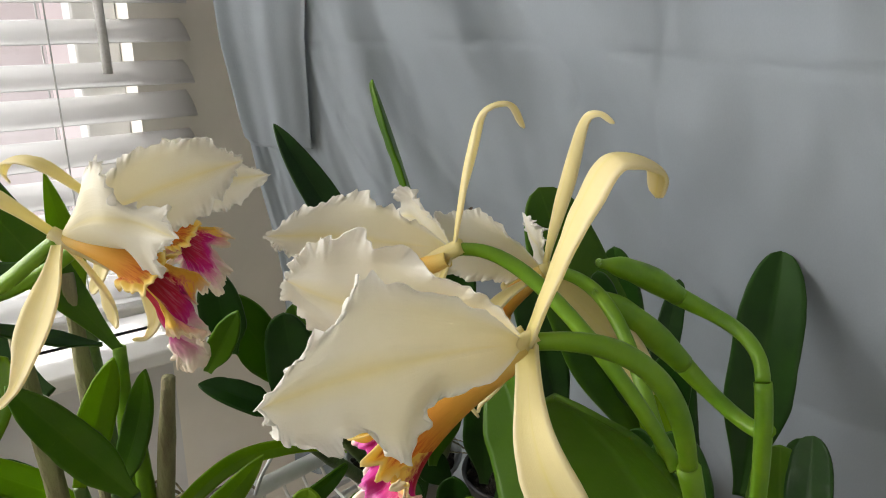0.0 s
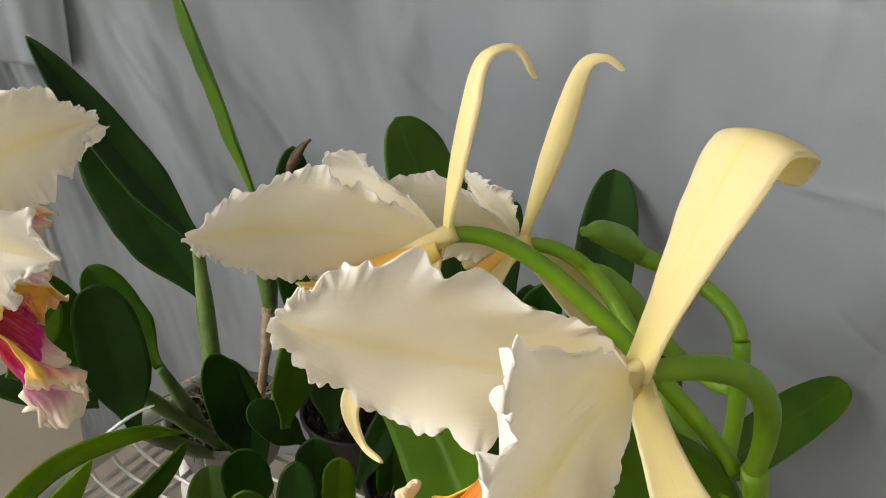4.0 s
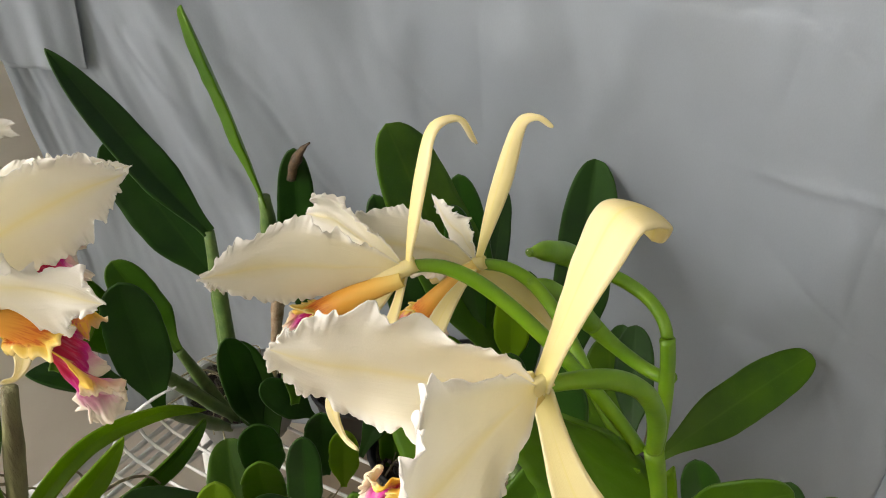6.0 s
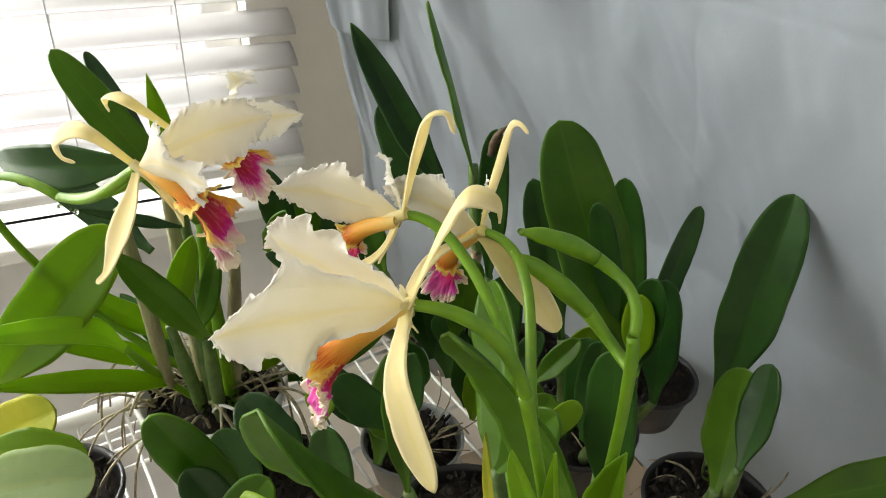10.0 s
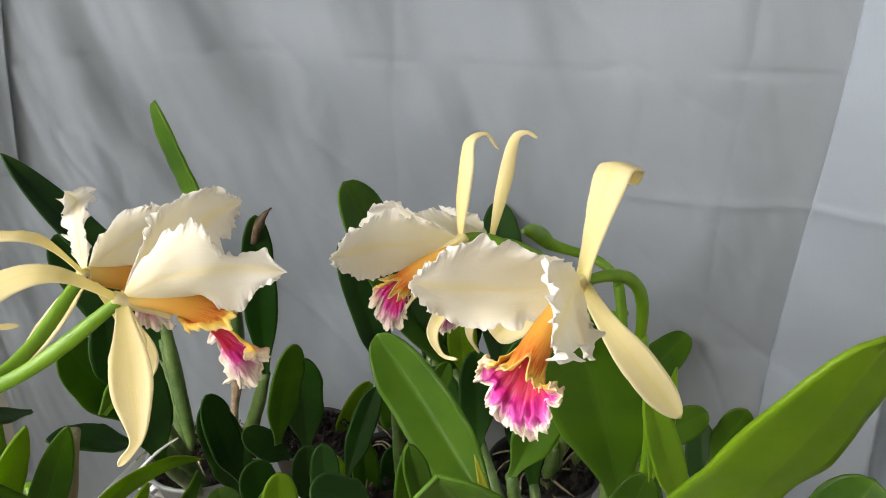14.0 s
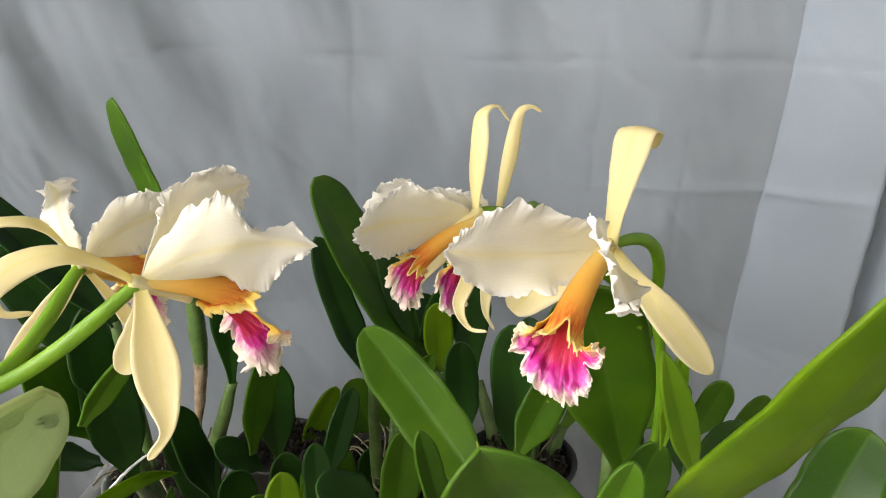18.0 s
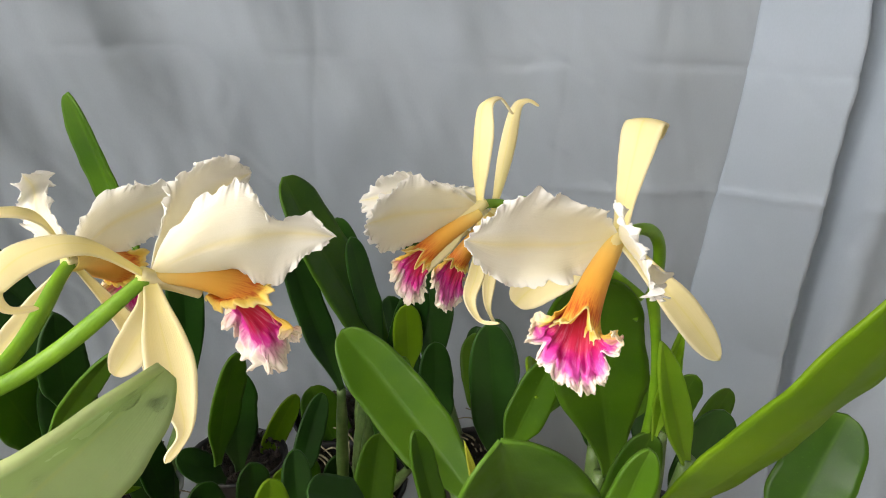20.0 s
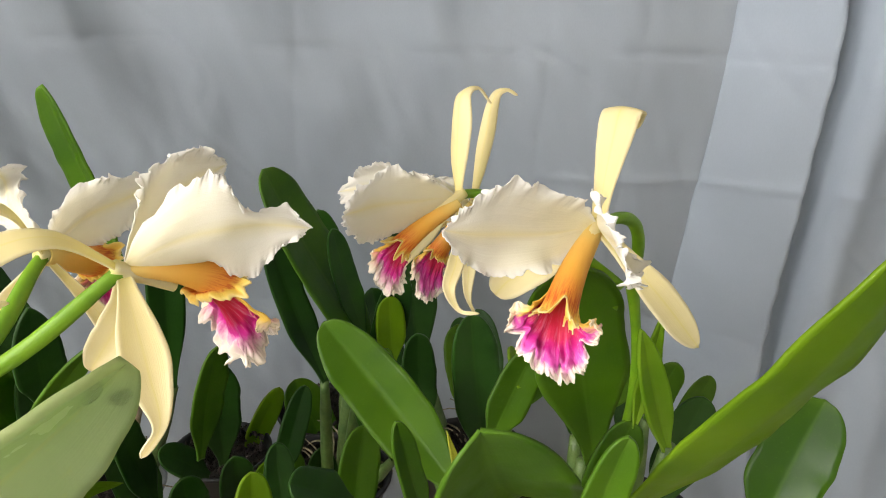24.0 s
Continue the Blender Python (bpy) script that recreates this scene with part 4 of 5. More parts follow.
sepal(fc, [C, C + V((0.016, -0.004, -0.014)), V((0.104, 0.296, 1.190)), V((0.116, 0.296, 1.170))], 0.017, (0.1, -0.8, 0.4), "lateral_sepal", 8)
sepal(fc, [C, V((0.045, 0.285, 1.213)), V((0.0326, 0.2758, 1.1858)), V((0.0402, 0.2762, 1.1690))], 0.0085, (-0.6, -0.6, 0.4), "lateral_sepal", 9, shape="ribbon", line=smooth)
frilled_petal(fc, C, [(0.0490, 0.3140, 1.2270), (0.0250, 0.3280, 1.2270)],
              [(0.0540, 0.3100, 1.2355), (0.0420, 0.3230, 1.2415), (0.0304, 0.3327, 1.2403), (0.0140, 0.3350, 1.2340)],
              [(0.0500, 0.3130, 1.2140), (0.0280, 0.3260, 1.2120), (0.0110, 0.3330, 1.2180)], (0.0030, 0.3350, 1.2265), 15)
frilled_petal(fc, C, [(0.0670, 0.3210, 1.2265), (0.0640, 0.3400, 1.2270)],
              [(0.0665, 0.3180, 1.2335), (0.0650, 0.3350, 1.2345)],
              [(0.0700, 0.3200, 1.2150), (0.0660, 0.3430, 1.2180)], (0.0618, 0.3548, 1.2325), 16)
lip(fc, [C, V((0.0520, 0.3090, 1.2060)), V((0.0450, 0.3170, 1.1890))], (-0.70, -0.2, 0.45),
    fan_margin((0.0455, 0.3170, 1.1880), (-0.10, -0.02, -1.0), (-0.10, -0.90, 0.25), 0.0210, 0.0125, 0.30), 0.66, 3)

# pedicels, stems and buds
NODE = V((0.105, 0.217, 1.190))
tube("pedicel", [A, A + V((0.022, -0.002, 0.004)), V((0.094, 0.206, 1.236)), V((0.101, 0.213, 1.206)), NODE], [0.0026, 0.0034, 0.0034, 0.0030], "stem_green", orchid, nv=24)
tube("pedicel", [B, B + V((0.022, 0.000, 0.004)), V((0.066, 0.275, 1.226)), V((0.092, 0.245, 1.205)), NODE + V((-0.002, 0.004, -0.004))], [0.0025, 0.0030, 0.0030, 0.0026], "stem_green", orchid, nv=24)
tube("pedicel", [C, C + V((0.020, -0.004, 0.002)), V((0.104, 0.290, 1.212)), V((0.100, 0.262, 1.180)), V((0.110, 0.226, 1.170))], [0.0025, 0.0030, 0.0030, 0.0026], "stem_green", orchid, nv=24)
tube("flower_stem", [NODE, V((0.112, 0.215, 1.165)), V((0.124, 0.210, 1.12)), V((0.132, 0.220, 1.06)), V((0.142, 0.250, 0.99))], [0.0038, 0.0030, 0.0030, 0.0033, 0.0037], "stem_green", orchid, nv=24, bumps=0.06)
NB1, NB2 = V((0.155, 0.283, 1.184)), V((0.158, 0.278, 1.165))
tube("bud", [V((0.089, 0.302, 1.227)), V((0.100, 0.308, 1.225)), V((0.118, 0.320, 1.214)), V((0.131, 0.327, 1.203))], [0.0018, 0.0048, 0.0058, 0.0046], "stem_green", orchid, "plump unopened green bud", nu=14, nv=20)
tube("bud", [V((0.087, 0.295, 1.217)), V((0.099, 0.300, 1.210)), V((0.117, 0.306, 1.193)), V((0.131, 0.309, 1.178))], [0.0018, 0.0050, 0.0060, 0.0048], "stem_green", orchid, "plump unopened green bud", nu=14, nv=20)
tube("pedicel", [V((0.131, 0.327, 1.203)), V((0.152, 0.326, 1.192)), V((0.158, 0.296, 1.200)), NB1], [0.0044, 0.0034, 0.0032, 0.0030], "stem_green", orchid, nv=18)
tube("pedicel", [V((0.131, 0.309, 1.178)), V((0.146, 0.306, 1.162)), V((0.162, 0.288, 1.152)), NB2], [0.0046, 0.0036, 0.0034, 0.0032], "stem_green", orchid, nv=18)
tube("flower_stem", [NB1, NB2, V((0.158, 0.270, 1.12)), V((0.155, 0.268, 1.06)), V((0.152, 0.272, 1.00))], [0.0036, 0.0036, 0.0034, 0.0038, 0.0045], "stem_green", orchid, nv=24, bumps=0.05)
# leaves of the flowering orchid
leaf(orchid, (0.0643, 0.2371, 1.2029), (0.1447, 0.2496, 1.0318), 0.060, -29, 0.093, "leaf_green", seed=21, fold=0.25, twist=-4, sag=0.084)
leaf(orchid, (0.060, 0.448, 1.098), (0.098, 0.325, 0.980), 0.050, -25, 0.07, "leaf_green", seed=22, fold=0.4)
leaf(orchid, (0.102, 0.206, 1.165), (0.136, 0.196, 1.075), 0.019, 0, 0.02, "leaf_young", "blade", seed=23, fold=0.45)
leaf(orchid, (0.1619, 0.265, 1.1185), (0.155, 0.266, 1.040), 0.026, 0, 0.02, "leaf_young", "lance", seed=24, fold=0.5)
leaf(orchid, (0.1215, 0.203, 1.172), (0.128, 0.215, 1.085), 0.013, 0, 0.02, "leaf_young", "lance", seed=29, fold=0.5)
leaf(orchid, (0.0518, 0.0743, 1.2688), (0.0948, 0.2003, 1.050), 0.0533, 47.9, -0.105, "leaf_bright", seed=25, fold=-0.12, notch=0.004, twist=-18.9, sag=0.059)
leaf(orchid, (-0.0272, 0.2116, 1.1554), (0.0642, 0.2454, 1.0583), 0.080, -82, 0.073, "leaf_green", seed=26, fold=0.45, notch=0.003, twist=-15, sag=-0.258)
leaf(orchid, (0.226, 0.135, 1.100), (0.190, 0.150, 1.00), 0.048, 0, 0.05, "leaf_green", seed=27)
leaf(orchid, (0.093, 0.577, 1.190), (0.184, 0.520, 0.985), 0.070, 36, 0.03, "leaf_green", seed=28)
for top, foot in (((0.149, 0.261, 1.026), (0.145, 0.265, 0.885)), ((0.100, 0.335, 0.987), (0.125, 0.300, 0.885)), ((0.138, 0.195, 1.077), (0.150, 0.240, 0.885)), ((0.0957, 0.196, 1.053), (0.135, 0.245, 0.885)),
                  ((0.066, 0.233, 1.062), (0.120, 0.265, 0.885)), ((0.185, 0.150, 1.002), (0.170, 0.235, 0.885)), ((0.184, 0.520, 0.99), (0.160, 0.340, 0.885)), ((0.152, 0.270, 1.04), (0.155, 0.275, 0.885))):
    bulb(orchid, foot, top, 0.0060)

# the orchid by the window
P2 = (-0.225, 0.475, 0.885)
orchid2 = plant(P2, "cream flowered orchid with canes and tangled roots by the window")
D = V((-0.138, 0.307, 1.233))
fd = flower_heart(orchid2, D, (0.8, 0, -0.5))
sepal(fd, [D, V((-0.161, 0.303, 1.252)), V((-0.180, 0.307, 1.2515)), V((-0.192, 0.308, 1.242)), V((-0.189, 0.307, 1.233)), V((-0.179, 0.306, 1.231))], 0.0125, (0.2, -0.6, 0.75), "dorsal_sepal", 31, cup=-0.25, shape="ribbon", line=smooth)
sepal(fd, [D, V((-0.1395, 0.297, 1.215)), V((-0.142, 0.283, 1.197)), V((-0.145, 0.271, 1.182)), V((-0.154, 0.270, 1.172))], 0.0185, (-0.3, -0.85, 0.3), "lateral_sepal", 32, shape="ribbon", line=smooth)
sepal(fd, [D, V((-0.133, 0.322, 1.210)), V((-0.136, 0.338, 1.190)), V((-0.1426, 0.3482, 1.1726))], 0.0165, (-0.6, -0.7, 0.3), "lateral_sepal", 33, line=smooth)
frilled_petal(fd, D, [(-0.1225, 0.2975, 1.2425), (-0.1050, 0.2850, 1.2485), (-0.0875, 0.2770, 1.2485)],
              [(-0.1270, 0.3090, 1.2495), (-0.1125, 0.2925, 1.2685), (-0.1031, 0.2855, 1.2695), (-0.0945, 0.2835, 1.2540), (-0.0790, 0.2800, 1.2545)],
              [(-0.1180, 0.3030, 1.2265), (-0.1026, 0.2980, 1.2280), (-0.0905, 0.2940, 1.2200), (-0.0840, 0.2790, 1.2360)], (-0.0731, 0.2713, 1.2455), 34, ruffle=1.5, frill=1.2)
frilled_petal(fd, D, [(-0.1150, 0.3270, 1.2440), (-0.0900, 0.3420, 1.2525)],
              [(-0.1240, 0.3210, 1.2540), (-0.1120, 0.3290, 1.2655), (-0.1000, 0.3375, 1.2690), (-0.0880, 0.3415, 1.2700), (-0.0750, 0.3430, 1.2655)],
              [(-0.1230, 0.3200, 1.2270), (-0.1050, 0.3305, 1.2270), (-0.0906, 0.3350, 1.2320), (-0.0775, 0.3450, 1.2460)], (-0.0684, 0.3450, 1.2590), 35, ruffle=1.6, frill=1.2)
lip(fd, [D, V((-0.1140, 0.3030, 1.2275)), V((-0.0860, 0.3030, 1.2125))], (0.45, -0.20, 0.87),
    [(-0.0830, 0.3250, 1.2080), (-0.0961, 0.3323, 1.1932), (-0.0888, 0.3290, 1.1806), (-0.0900, 0.3150, 1.1750), (-0.0930, 0.2989, 1.1770), (-0.0800, 0.2985, 1.1780), (-0.0776, 0.2940, 1.1915), (-0.0900, 0.2900, 1.1985)], 0.98, 7, mouth=1.75, lobe_mat="lip_lobe_pale", trim=0.42, neck=0.0020)
E = V((-0.146, 0.375, 1.222))
fe = flower_heart(orchid2, E, (0.8, 0.4, -0.4))
sepal(fe, [E, V((-0.163, 0.352, 1.252)), V((-0.181, 0.357, 1.2565)), V((-0.1915, 0.362, 1.252)), V((-0.194, 0.363, 1.246)), V((-0.189, 0.359, 1.243))], 0.0115, (0.2, -0.6, 0.75), "dorsal_sepal", 36, cup=-0.25, shape="ribbon", line=smooth)
sepal(fe, [E, V((-0.156, 0.386, 1.204)), V((-0.170, 0.397, 1.184)), V((-0.184, 0.4066, 1.165))], 0.011, (-0.2, -0.85, 0.3), "lateral_sepal", 37)
sepal(fe, [E, V((-0.132, 0.364, 1.196)), V((-0.124, 0.356, 1.176)), V((-0.127, 0.350, 1.166)), V((-0.133, 0.346, 1.166))], 0.0105, (-0.3, -0.8, 0.4), "lateral_sepal", 38, shape="ribbon", line=smooth)
frilled_petal(fe, E, [(-0.1250, 0.3860, 1.2320), (-0.0990, 0.3945, 1.2365)],
              [(-0.1345, 0.3900, 1.2375), (-0.1150, 0.3990, 1.2472), (-0.1041, 0.3950, 1.2490), (-0.0890, 0.4000, 1.2465)],
              [(-0.1280, 0.3850, 1.2170), (-0.1080, 0.3920, 1.2180), (-0.0900, 0.3980, 1.2230)], (-0.0740, 0.4040, 1.2385), 39)
frilled_petal(fe, E, [(-0.1450, 0.4050, 1.2260), (-0.1425, 0.4300, 1.2330), (-0.1400, 0.4430, 1.2420)],
              [(-0.1400, 0.4020, 1.2290), (-0.1370, 0.4250, 1.2360), (-0.1330, 0.4400, 1.2410), (-0.1290, 0.4470, 1.2470)],
              [(-0.1480, 0.4080, 1.2220), (-0.1475, 0.4330, 1.2240), (-0.1485, 0.4460, 1.2300), (-0.1470, 0.4390, 1.2410)], (-0.1450, 0.4390, 1.2510), 40, ruffle=1.4)
lip(fe, [E, V((-0.1300, 0.3820, 1.2140)), V((-0.1110, 0.3930, 1.2060))], (0.60, -0.10, 0.75),
    fan_margin((-0.1110, 0.3960, 1.2030), (0.10, 0.0, -1.0), (0.5, -0.75, 0.30), 0.0270, 0.0165, 0.5), 0.88, 5, lobe_mat="lip_lobe_pale", trim=0.3)
J = V((-0.219, 0.330, 1.191))
tube("pedicel", [D, D + V((-0.016, 0.004, -0.010)), V((-0.180, 0.318, 1.196)), V((-0.200, 0.326, 1.192)), J], [0.0029, 0.0037, 0.0035, 0.0032], "stem_green", orchid2, nv=24)
tube("pedicel", [E, E + V((-0.014, -0.006, -0.006)), V((-0.172, 0.350, 1.192)), V((-0.200, 0.336, 1.186)), J], [0.0030, 0.0038, 0.0036, 0.0032], "stem_green", orchid2, nv=24)
tube("flower_stem", [J, V((-0.250, 0.330, 1.212)), V((-0.345, 0.335, 1.215)), V((-0.345, 0.40, 1.06)), V((-0.24, 0.46, 0.93))], [0.0034, 0.0031, 0.0032, 0.0036, 0.0042], "stem_green", orchid2, nv=26, bumps=0.06)
leaf(orchid2, (-0.295, 0.445, 1.251), (-0.209, 0.475, 1.093), 0.031, 15, 0.03, "leaf_green", seed=41)
leaf(orchid2, (-0.339, 0.539, 1.220), (-0.235, 0.47, 1.150), 0.018, 40, 0.03, "leaf_dark", seed=42)
leaf(orchid2, (-0.275, 0.531, 1.209), (-0.255, 0.52, 1.110), 0.022, 0, 0.02, "leaf_bright", "lance", seed=43)
leaf(orchid2, (-0.249, 0.415, 1.1171), (-0.3557, 0.345, 0.9737), 0.060, 0, 0.03, "leaf_bright", seed=44, fold=0.38)
blade("leaf", [V((-0.2558, 0.400, 1.0008)), V((-0.2655, 0.386, 1.026)), V((-0.2798, 0.370, 1.0393)), V((-0.3042, 0.345, 1.0498)), V((-0.335, 0.318, 1.0561))], 0.024, (0.35, -0.45, 0.80), "leaf_young", orchid2, shape="blade", fold=0.30, seed=45, line=smooth)
tube("pseudobulb", [(-0.2558, 0.400, 1.0008), (-0.2508, 0.425, 0.950), (-0.236, 0.455, 0.8997)], [0.0032, 0.0042, 0.0040, 0.0036], "stem_green", orchid2, nu=12, nv=18, bumps=0.15)
leaf(orchid2, (-0.385, 0.50, 1.12), (-0.26, 0.47, 1.06), 0.034, 10, 0.02, "leaf_dark", seed=46)
leaf(orchid2, (-0.068, 0.575, 0.930), (-0.200, 0.51, 0.885), 0.020, 40, -0.18, "leaf_green", seed=47, fold=0.5)
leaf(orchid2, (-0.1982, 0.151, 1.2769), (-0.2706, 0.1568, 1.2347), 0.0375, -2, 0.099, "leaf_pale", seed=48, notch=0.002, fold=0.22, twist=-44, sag=-0.10)
blade("leaf", [V((-0.215, 0.475, 0.885)), V((-0.190, 0.490, 0.938)), V((-0.150, 0.525, 0.966)), V((-0.100, 0.550, 0.966)), V((-0.065, 0.560, 0.952))], 0.015, (0.1, -0.6, 0.8), "leaf_bright", orchid2, shape="blade", fold=0.5, seed=49, line=smooth)
for k, pts in enumerate(([V((-0.150, 0.560, 0.905)), V((-0.135, 0.565, 0.955)), V((-0.105, 0.560, 0.975)), V((-0.085, 0.555, 0.985))], [V((-0.205, 0.440, 0.900)), V((-0.190, 0.430, 0.930)), V((-0.172, 0.425, 0.925)), V((-0.160, 0.432, 0.905))])):
    tube("aerial_root", pts, [0.0018, 0.0016, 0.0016, 0.0008], "cord_white", orchid2, "pale aerial root", nu=8, nv=20, bumps=0.2, seed=k)
for top, foot, mat in (((-0.226, 0.394, 1.147), (-0.240, 0.43, 0.985), "cane_brown"), ((-0.165, 0.45, 1.085), (-0.212, 0.488, 0.90), "cane_brown"), ((-0.209, 0.475, 1.095), (-0.22, 0.475, 0.89), "stem_green"),
                       ((-0.235, 0.47, 1.152), (-0.235, 0.48, 0.89), "cane_brown"), ((-0.195, 0.455, 1.05), (-0.205, 0.48, 0.89), "stem_green"), ((-0.255, 0.52, 1.112), (-0.235, 0.495, 0.89), "bulb_green")):
    bulb(orchid2, foot, top, 0.0058, mat)

# orchids behind
P3 = (-0.03, 0.735, 0.875)
o3 = plant(P3, "orchid with long dark pointed leaves before the sheet")
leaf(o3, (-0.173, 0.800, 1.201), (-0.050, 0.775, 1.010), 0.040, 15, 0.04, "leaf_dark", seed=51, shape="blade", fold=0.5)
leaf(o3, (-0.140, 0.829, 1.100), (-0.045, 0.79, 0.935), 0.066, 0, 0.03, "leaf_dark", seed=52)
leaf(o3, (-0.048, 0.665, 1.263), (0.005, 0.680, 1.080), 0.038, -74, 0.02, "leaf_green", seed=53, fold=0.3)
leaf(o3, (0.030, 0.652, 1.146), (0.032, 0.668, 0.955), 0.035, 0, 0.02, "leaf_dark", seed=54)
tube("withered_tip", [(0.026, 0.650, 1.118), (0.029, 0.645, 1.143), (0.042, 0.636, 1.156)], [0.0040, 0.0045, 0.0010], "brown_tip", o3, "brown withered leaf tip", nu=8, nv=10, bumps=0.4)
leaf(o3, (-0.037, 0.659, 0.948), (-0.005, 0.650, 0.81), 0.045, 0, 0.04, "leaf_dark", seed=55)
tube("pseudobulb", [(0.004, 0.680, 1.090), (0.010, 0.690, 1.03), (0.012, 0.700, 0.97)], [0.0055, 0.0085, 0.0095, 0.0070], "bulb_green", o3, nu=12, nv=18, bumps=0.1)
tube("dry_sheath", [(0.012, 0.699, 0.976), (0.010, 0.705, 0.94), (-0.004, 0.715, 0.83)], [0.0075, 0.0065, 0.0045, 0.005], "husk_dry", o3, "dry brown papery sheath", nu=12, nv=18, bumps=0.25)
for top, foot in (((-0.050, 0.775, 1.012), (-0.04, 0.75, 0.87)), ((-0.050, 0.80, 0.962), (-0.045, 0.76, 0.87)), ((0.032, 0.668, 0.957), (0.010, 0.715, 0.87))):
    bulb(o3, foot, top, 0.007)
P4 = (0.150, 0.575, 0.865)
o4 = plant(P4, "leafy orchid without flowers in a black pot")
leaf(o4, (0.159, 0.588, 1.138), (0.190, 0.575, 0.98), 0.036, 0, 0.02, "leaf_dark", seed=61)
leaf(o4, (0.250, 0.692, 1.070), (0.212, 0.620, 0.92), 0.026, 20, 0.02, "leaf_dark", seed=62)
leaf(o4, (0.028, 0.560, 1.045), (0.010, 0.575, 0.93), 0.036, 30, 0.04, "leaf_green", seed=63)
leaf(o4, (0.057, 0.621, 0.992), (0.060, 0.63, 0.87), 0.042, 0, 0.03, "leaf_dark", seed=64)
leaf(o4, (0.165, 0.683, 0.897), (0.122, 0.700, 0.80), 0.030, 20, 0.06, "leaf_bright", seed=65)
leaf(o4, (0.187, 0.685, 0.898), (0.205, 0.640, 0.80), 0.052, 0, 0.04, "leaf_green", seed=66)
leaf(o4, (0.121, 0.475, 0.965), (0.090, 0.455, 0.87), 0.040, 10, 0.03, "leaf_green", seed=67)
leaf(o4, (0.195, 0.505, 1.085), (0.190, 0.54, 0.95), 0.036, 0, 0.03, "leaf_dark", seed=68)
for top, foot in (((0.190, 0.575, 0.982), (0.165, 0.57, 0.86)), ((0.212, 0.62, 0.922), (0.19, 0.585, 0.86)), ((0.190, 0.54, 0.952), (0.175, 0.56, 0.86))):
    bulb(o4, foot, top, 0.007)
P5 = (0.285, 0.485, 0.885)
o5 = plant(P5, "orchid with broad dark upright leaves beside the sheet")
leaf(o5, (0.323, 0.644, 1.118), (0.290, 0.575, 0.905), 0.058, 15, 0.03, "leaf_dark", seed=71, fold=0.4)
leaf(o5, (0.288, 0.516, 0.999), (0.280, 0.465, 0.892), 0.048, 0, 0.05, "leaf_green", seed=72)
leaf(o5, (0.318, 0.54, 0.99), (0.300, 0.50, 0.90), 0.034, -20, 0.03, "leaf_dark", seed=73)
leaf(o5, (0.493, 0.478, 0.968), (0.336, 0.470, 0.880), 0.046, -10, -0.06, "leaf_green", seed=74)
for top, foot in (((0.300, 0.575, 0.907), (0.29, 0.52, 0.87)), ((0.280, 0.465, 0.894), (0.28, 0.475, 0.87)), ((0.336, 0.470, 0.882), (0.31, 0.48, 0.86))):
    bulb(o5, foot, top, 0.007)
P6 = (-0.02, 0.52, 0.86)
o6 = plant(P6, "low orchid with rounded green leaves")
leaf(o6, (-0.028, 0.483, 0.958), (-0.022, 0.50, 0.86), 0.034, 0, 0.03, "leaf_green", seed=81)
leaf(o6, (-0.133, 0.496, 0.930), (-0.035, 0.50, 0.86), 0.042, 0, -0.05, "leaf_dark", seed=82)
leaf(o6, (-0.048, 0.444, 0.950), (-0.02, 0.48, 0.86), 0.036, 0, 0.03, "leaf_green", seed=83)
P9 = (-0.075, 0.30, 0.885)
o9 = plant(P9, "young orchid with upright rounded leaves at the rack's front")
leaf(o9, (-0.120, 0.247, 1.096), (-0.085, 0.275, 0.98), 0.036, 0, 0.03, "leaf_green", seed=84)
bulb(o9, (-0.08, 0.29, 0.885), (-0.085, 0.275, 0.982), 0.007)
P8 = (-0.31, 0.33, 0.87)
o8 = plant(P8, "orchid with water beaded and yellowing leaves")
leaf(o8, (-0.196, 0.270, 0.9974), (-0.2743, 0.230, 1.0004), 0.050, 0, -0.04, "leaf_pale", seed=91)
leaf(o8, (-0.2213, 0.290, 0.9811), (-0.3005, 0.270, 0.9971), 0.040, -25, -0.05, "leaf_bright", seed=93)
leaf(o8, (-0.2763, 0.330, 0.9873), (-0.3478, 0.310, 0.9438), 0.048, 0, 0.02, "leaf_yellow", seed=92)


def leaves(owner, rows):
    """Rows of tip, base, width, turn, bow, material and, where its stalk shows, the stalk's foot."""
    for k, (tip, base, width, turn, bow, mat, *foot) in enumerate(rows):
        leaf(owner, tip, base, width, turn, bow, mat, seed=200 + 17 * k, fold=0.15 + 0.05 * (k % 4), shape="lance" if width < 0.016 else "blade" if owner is orchid2 else "leaf")
        if foot:
            bulb(owner, foot[0], base, 0.0055, "bulb_green")


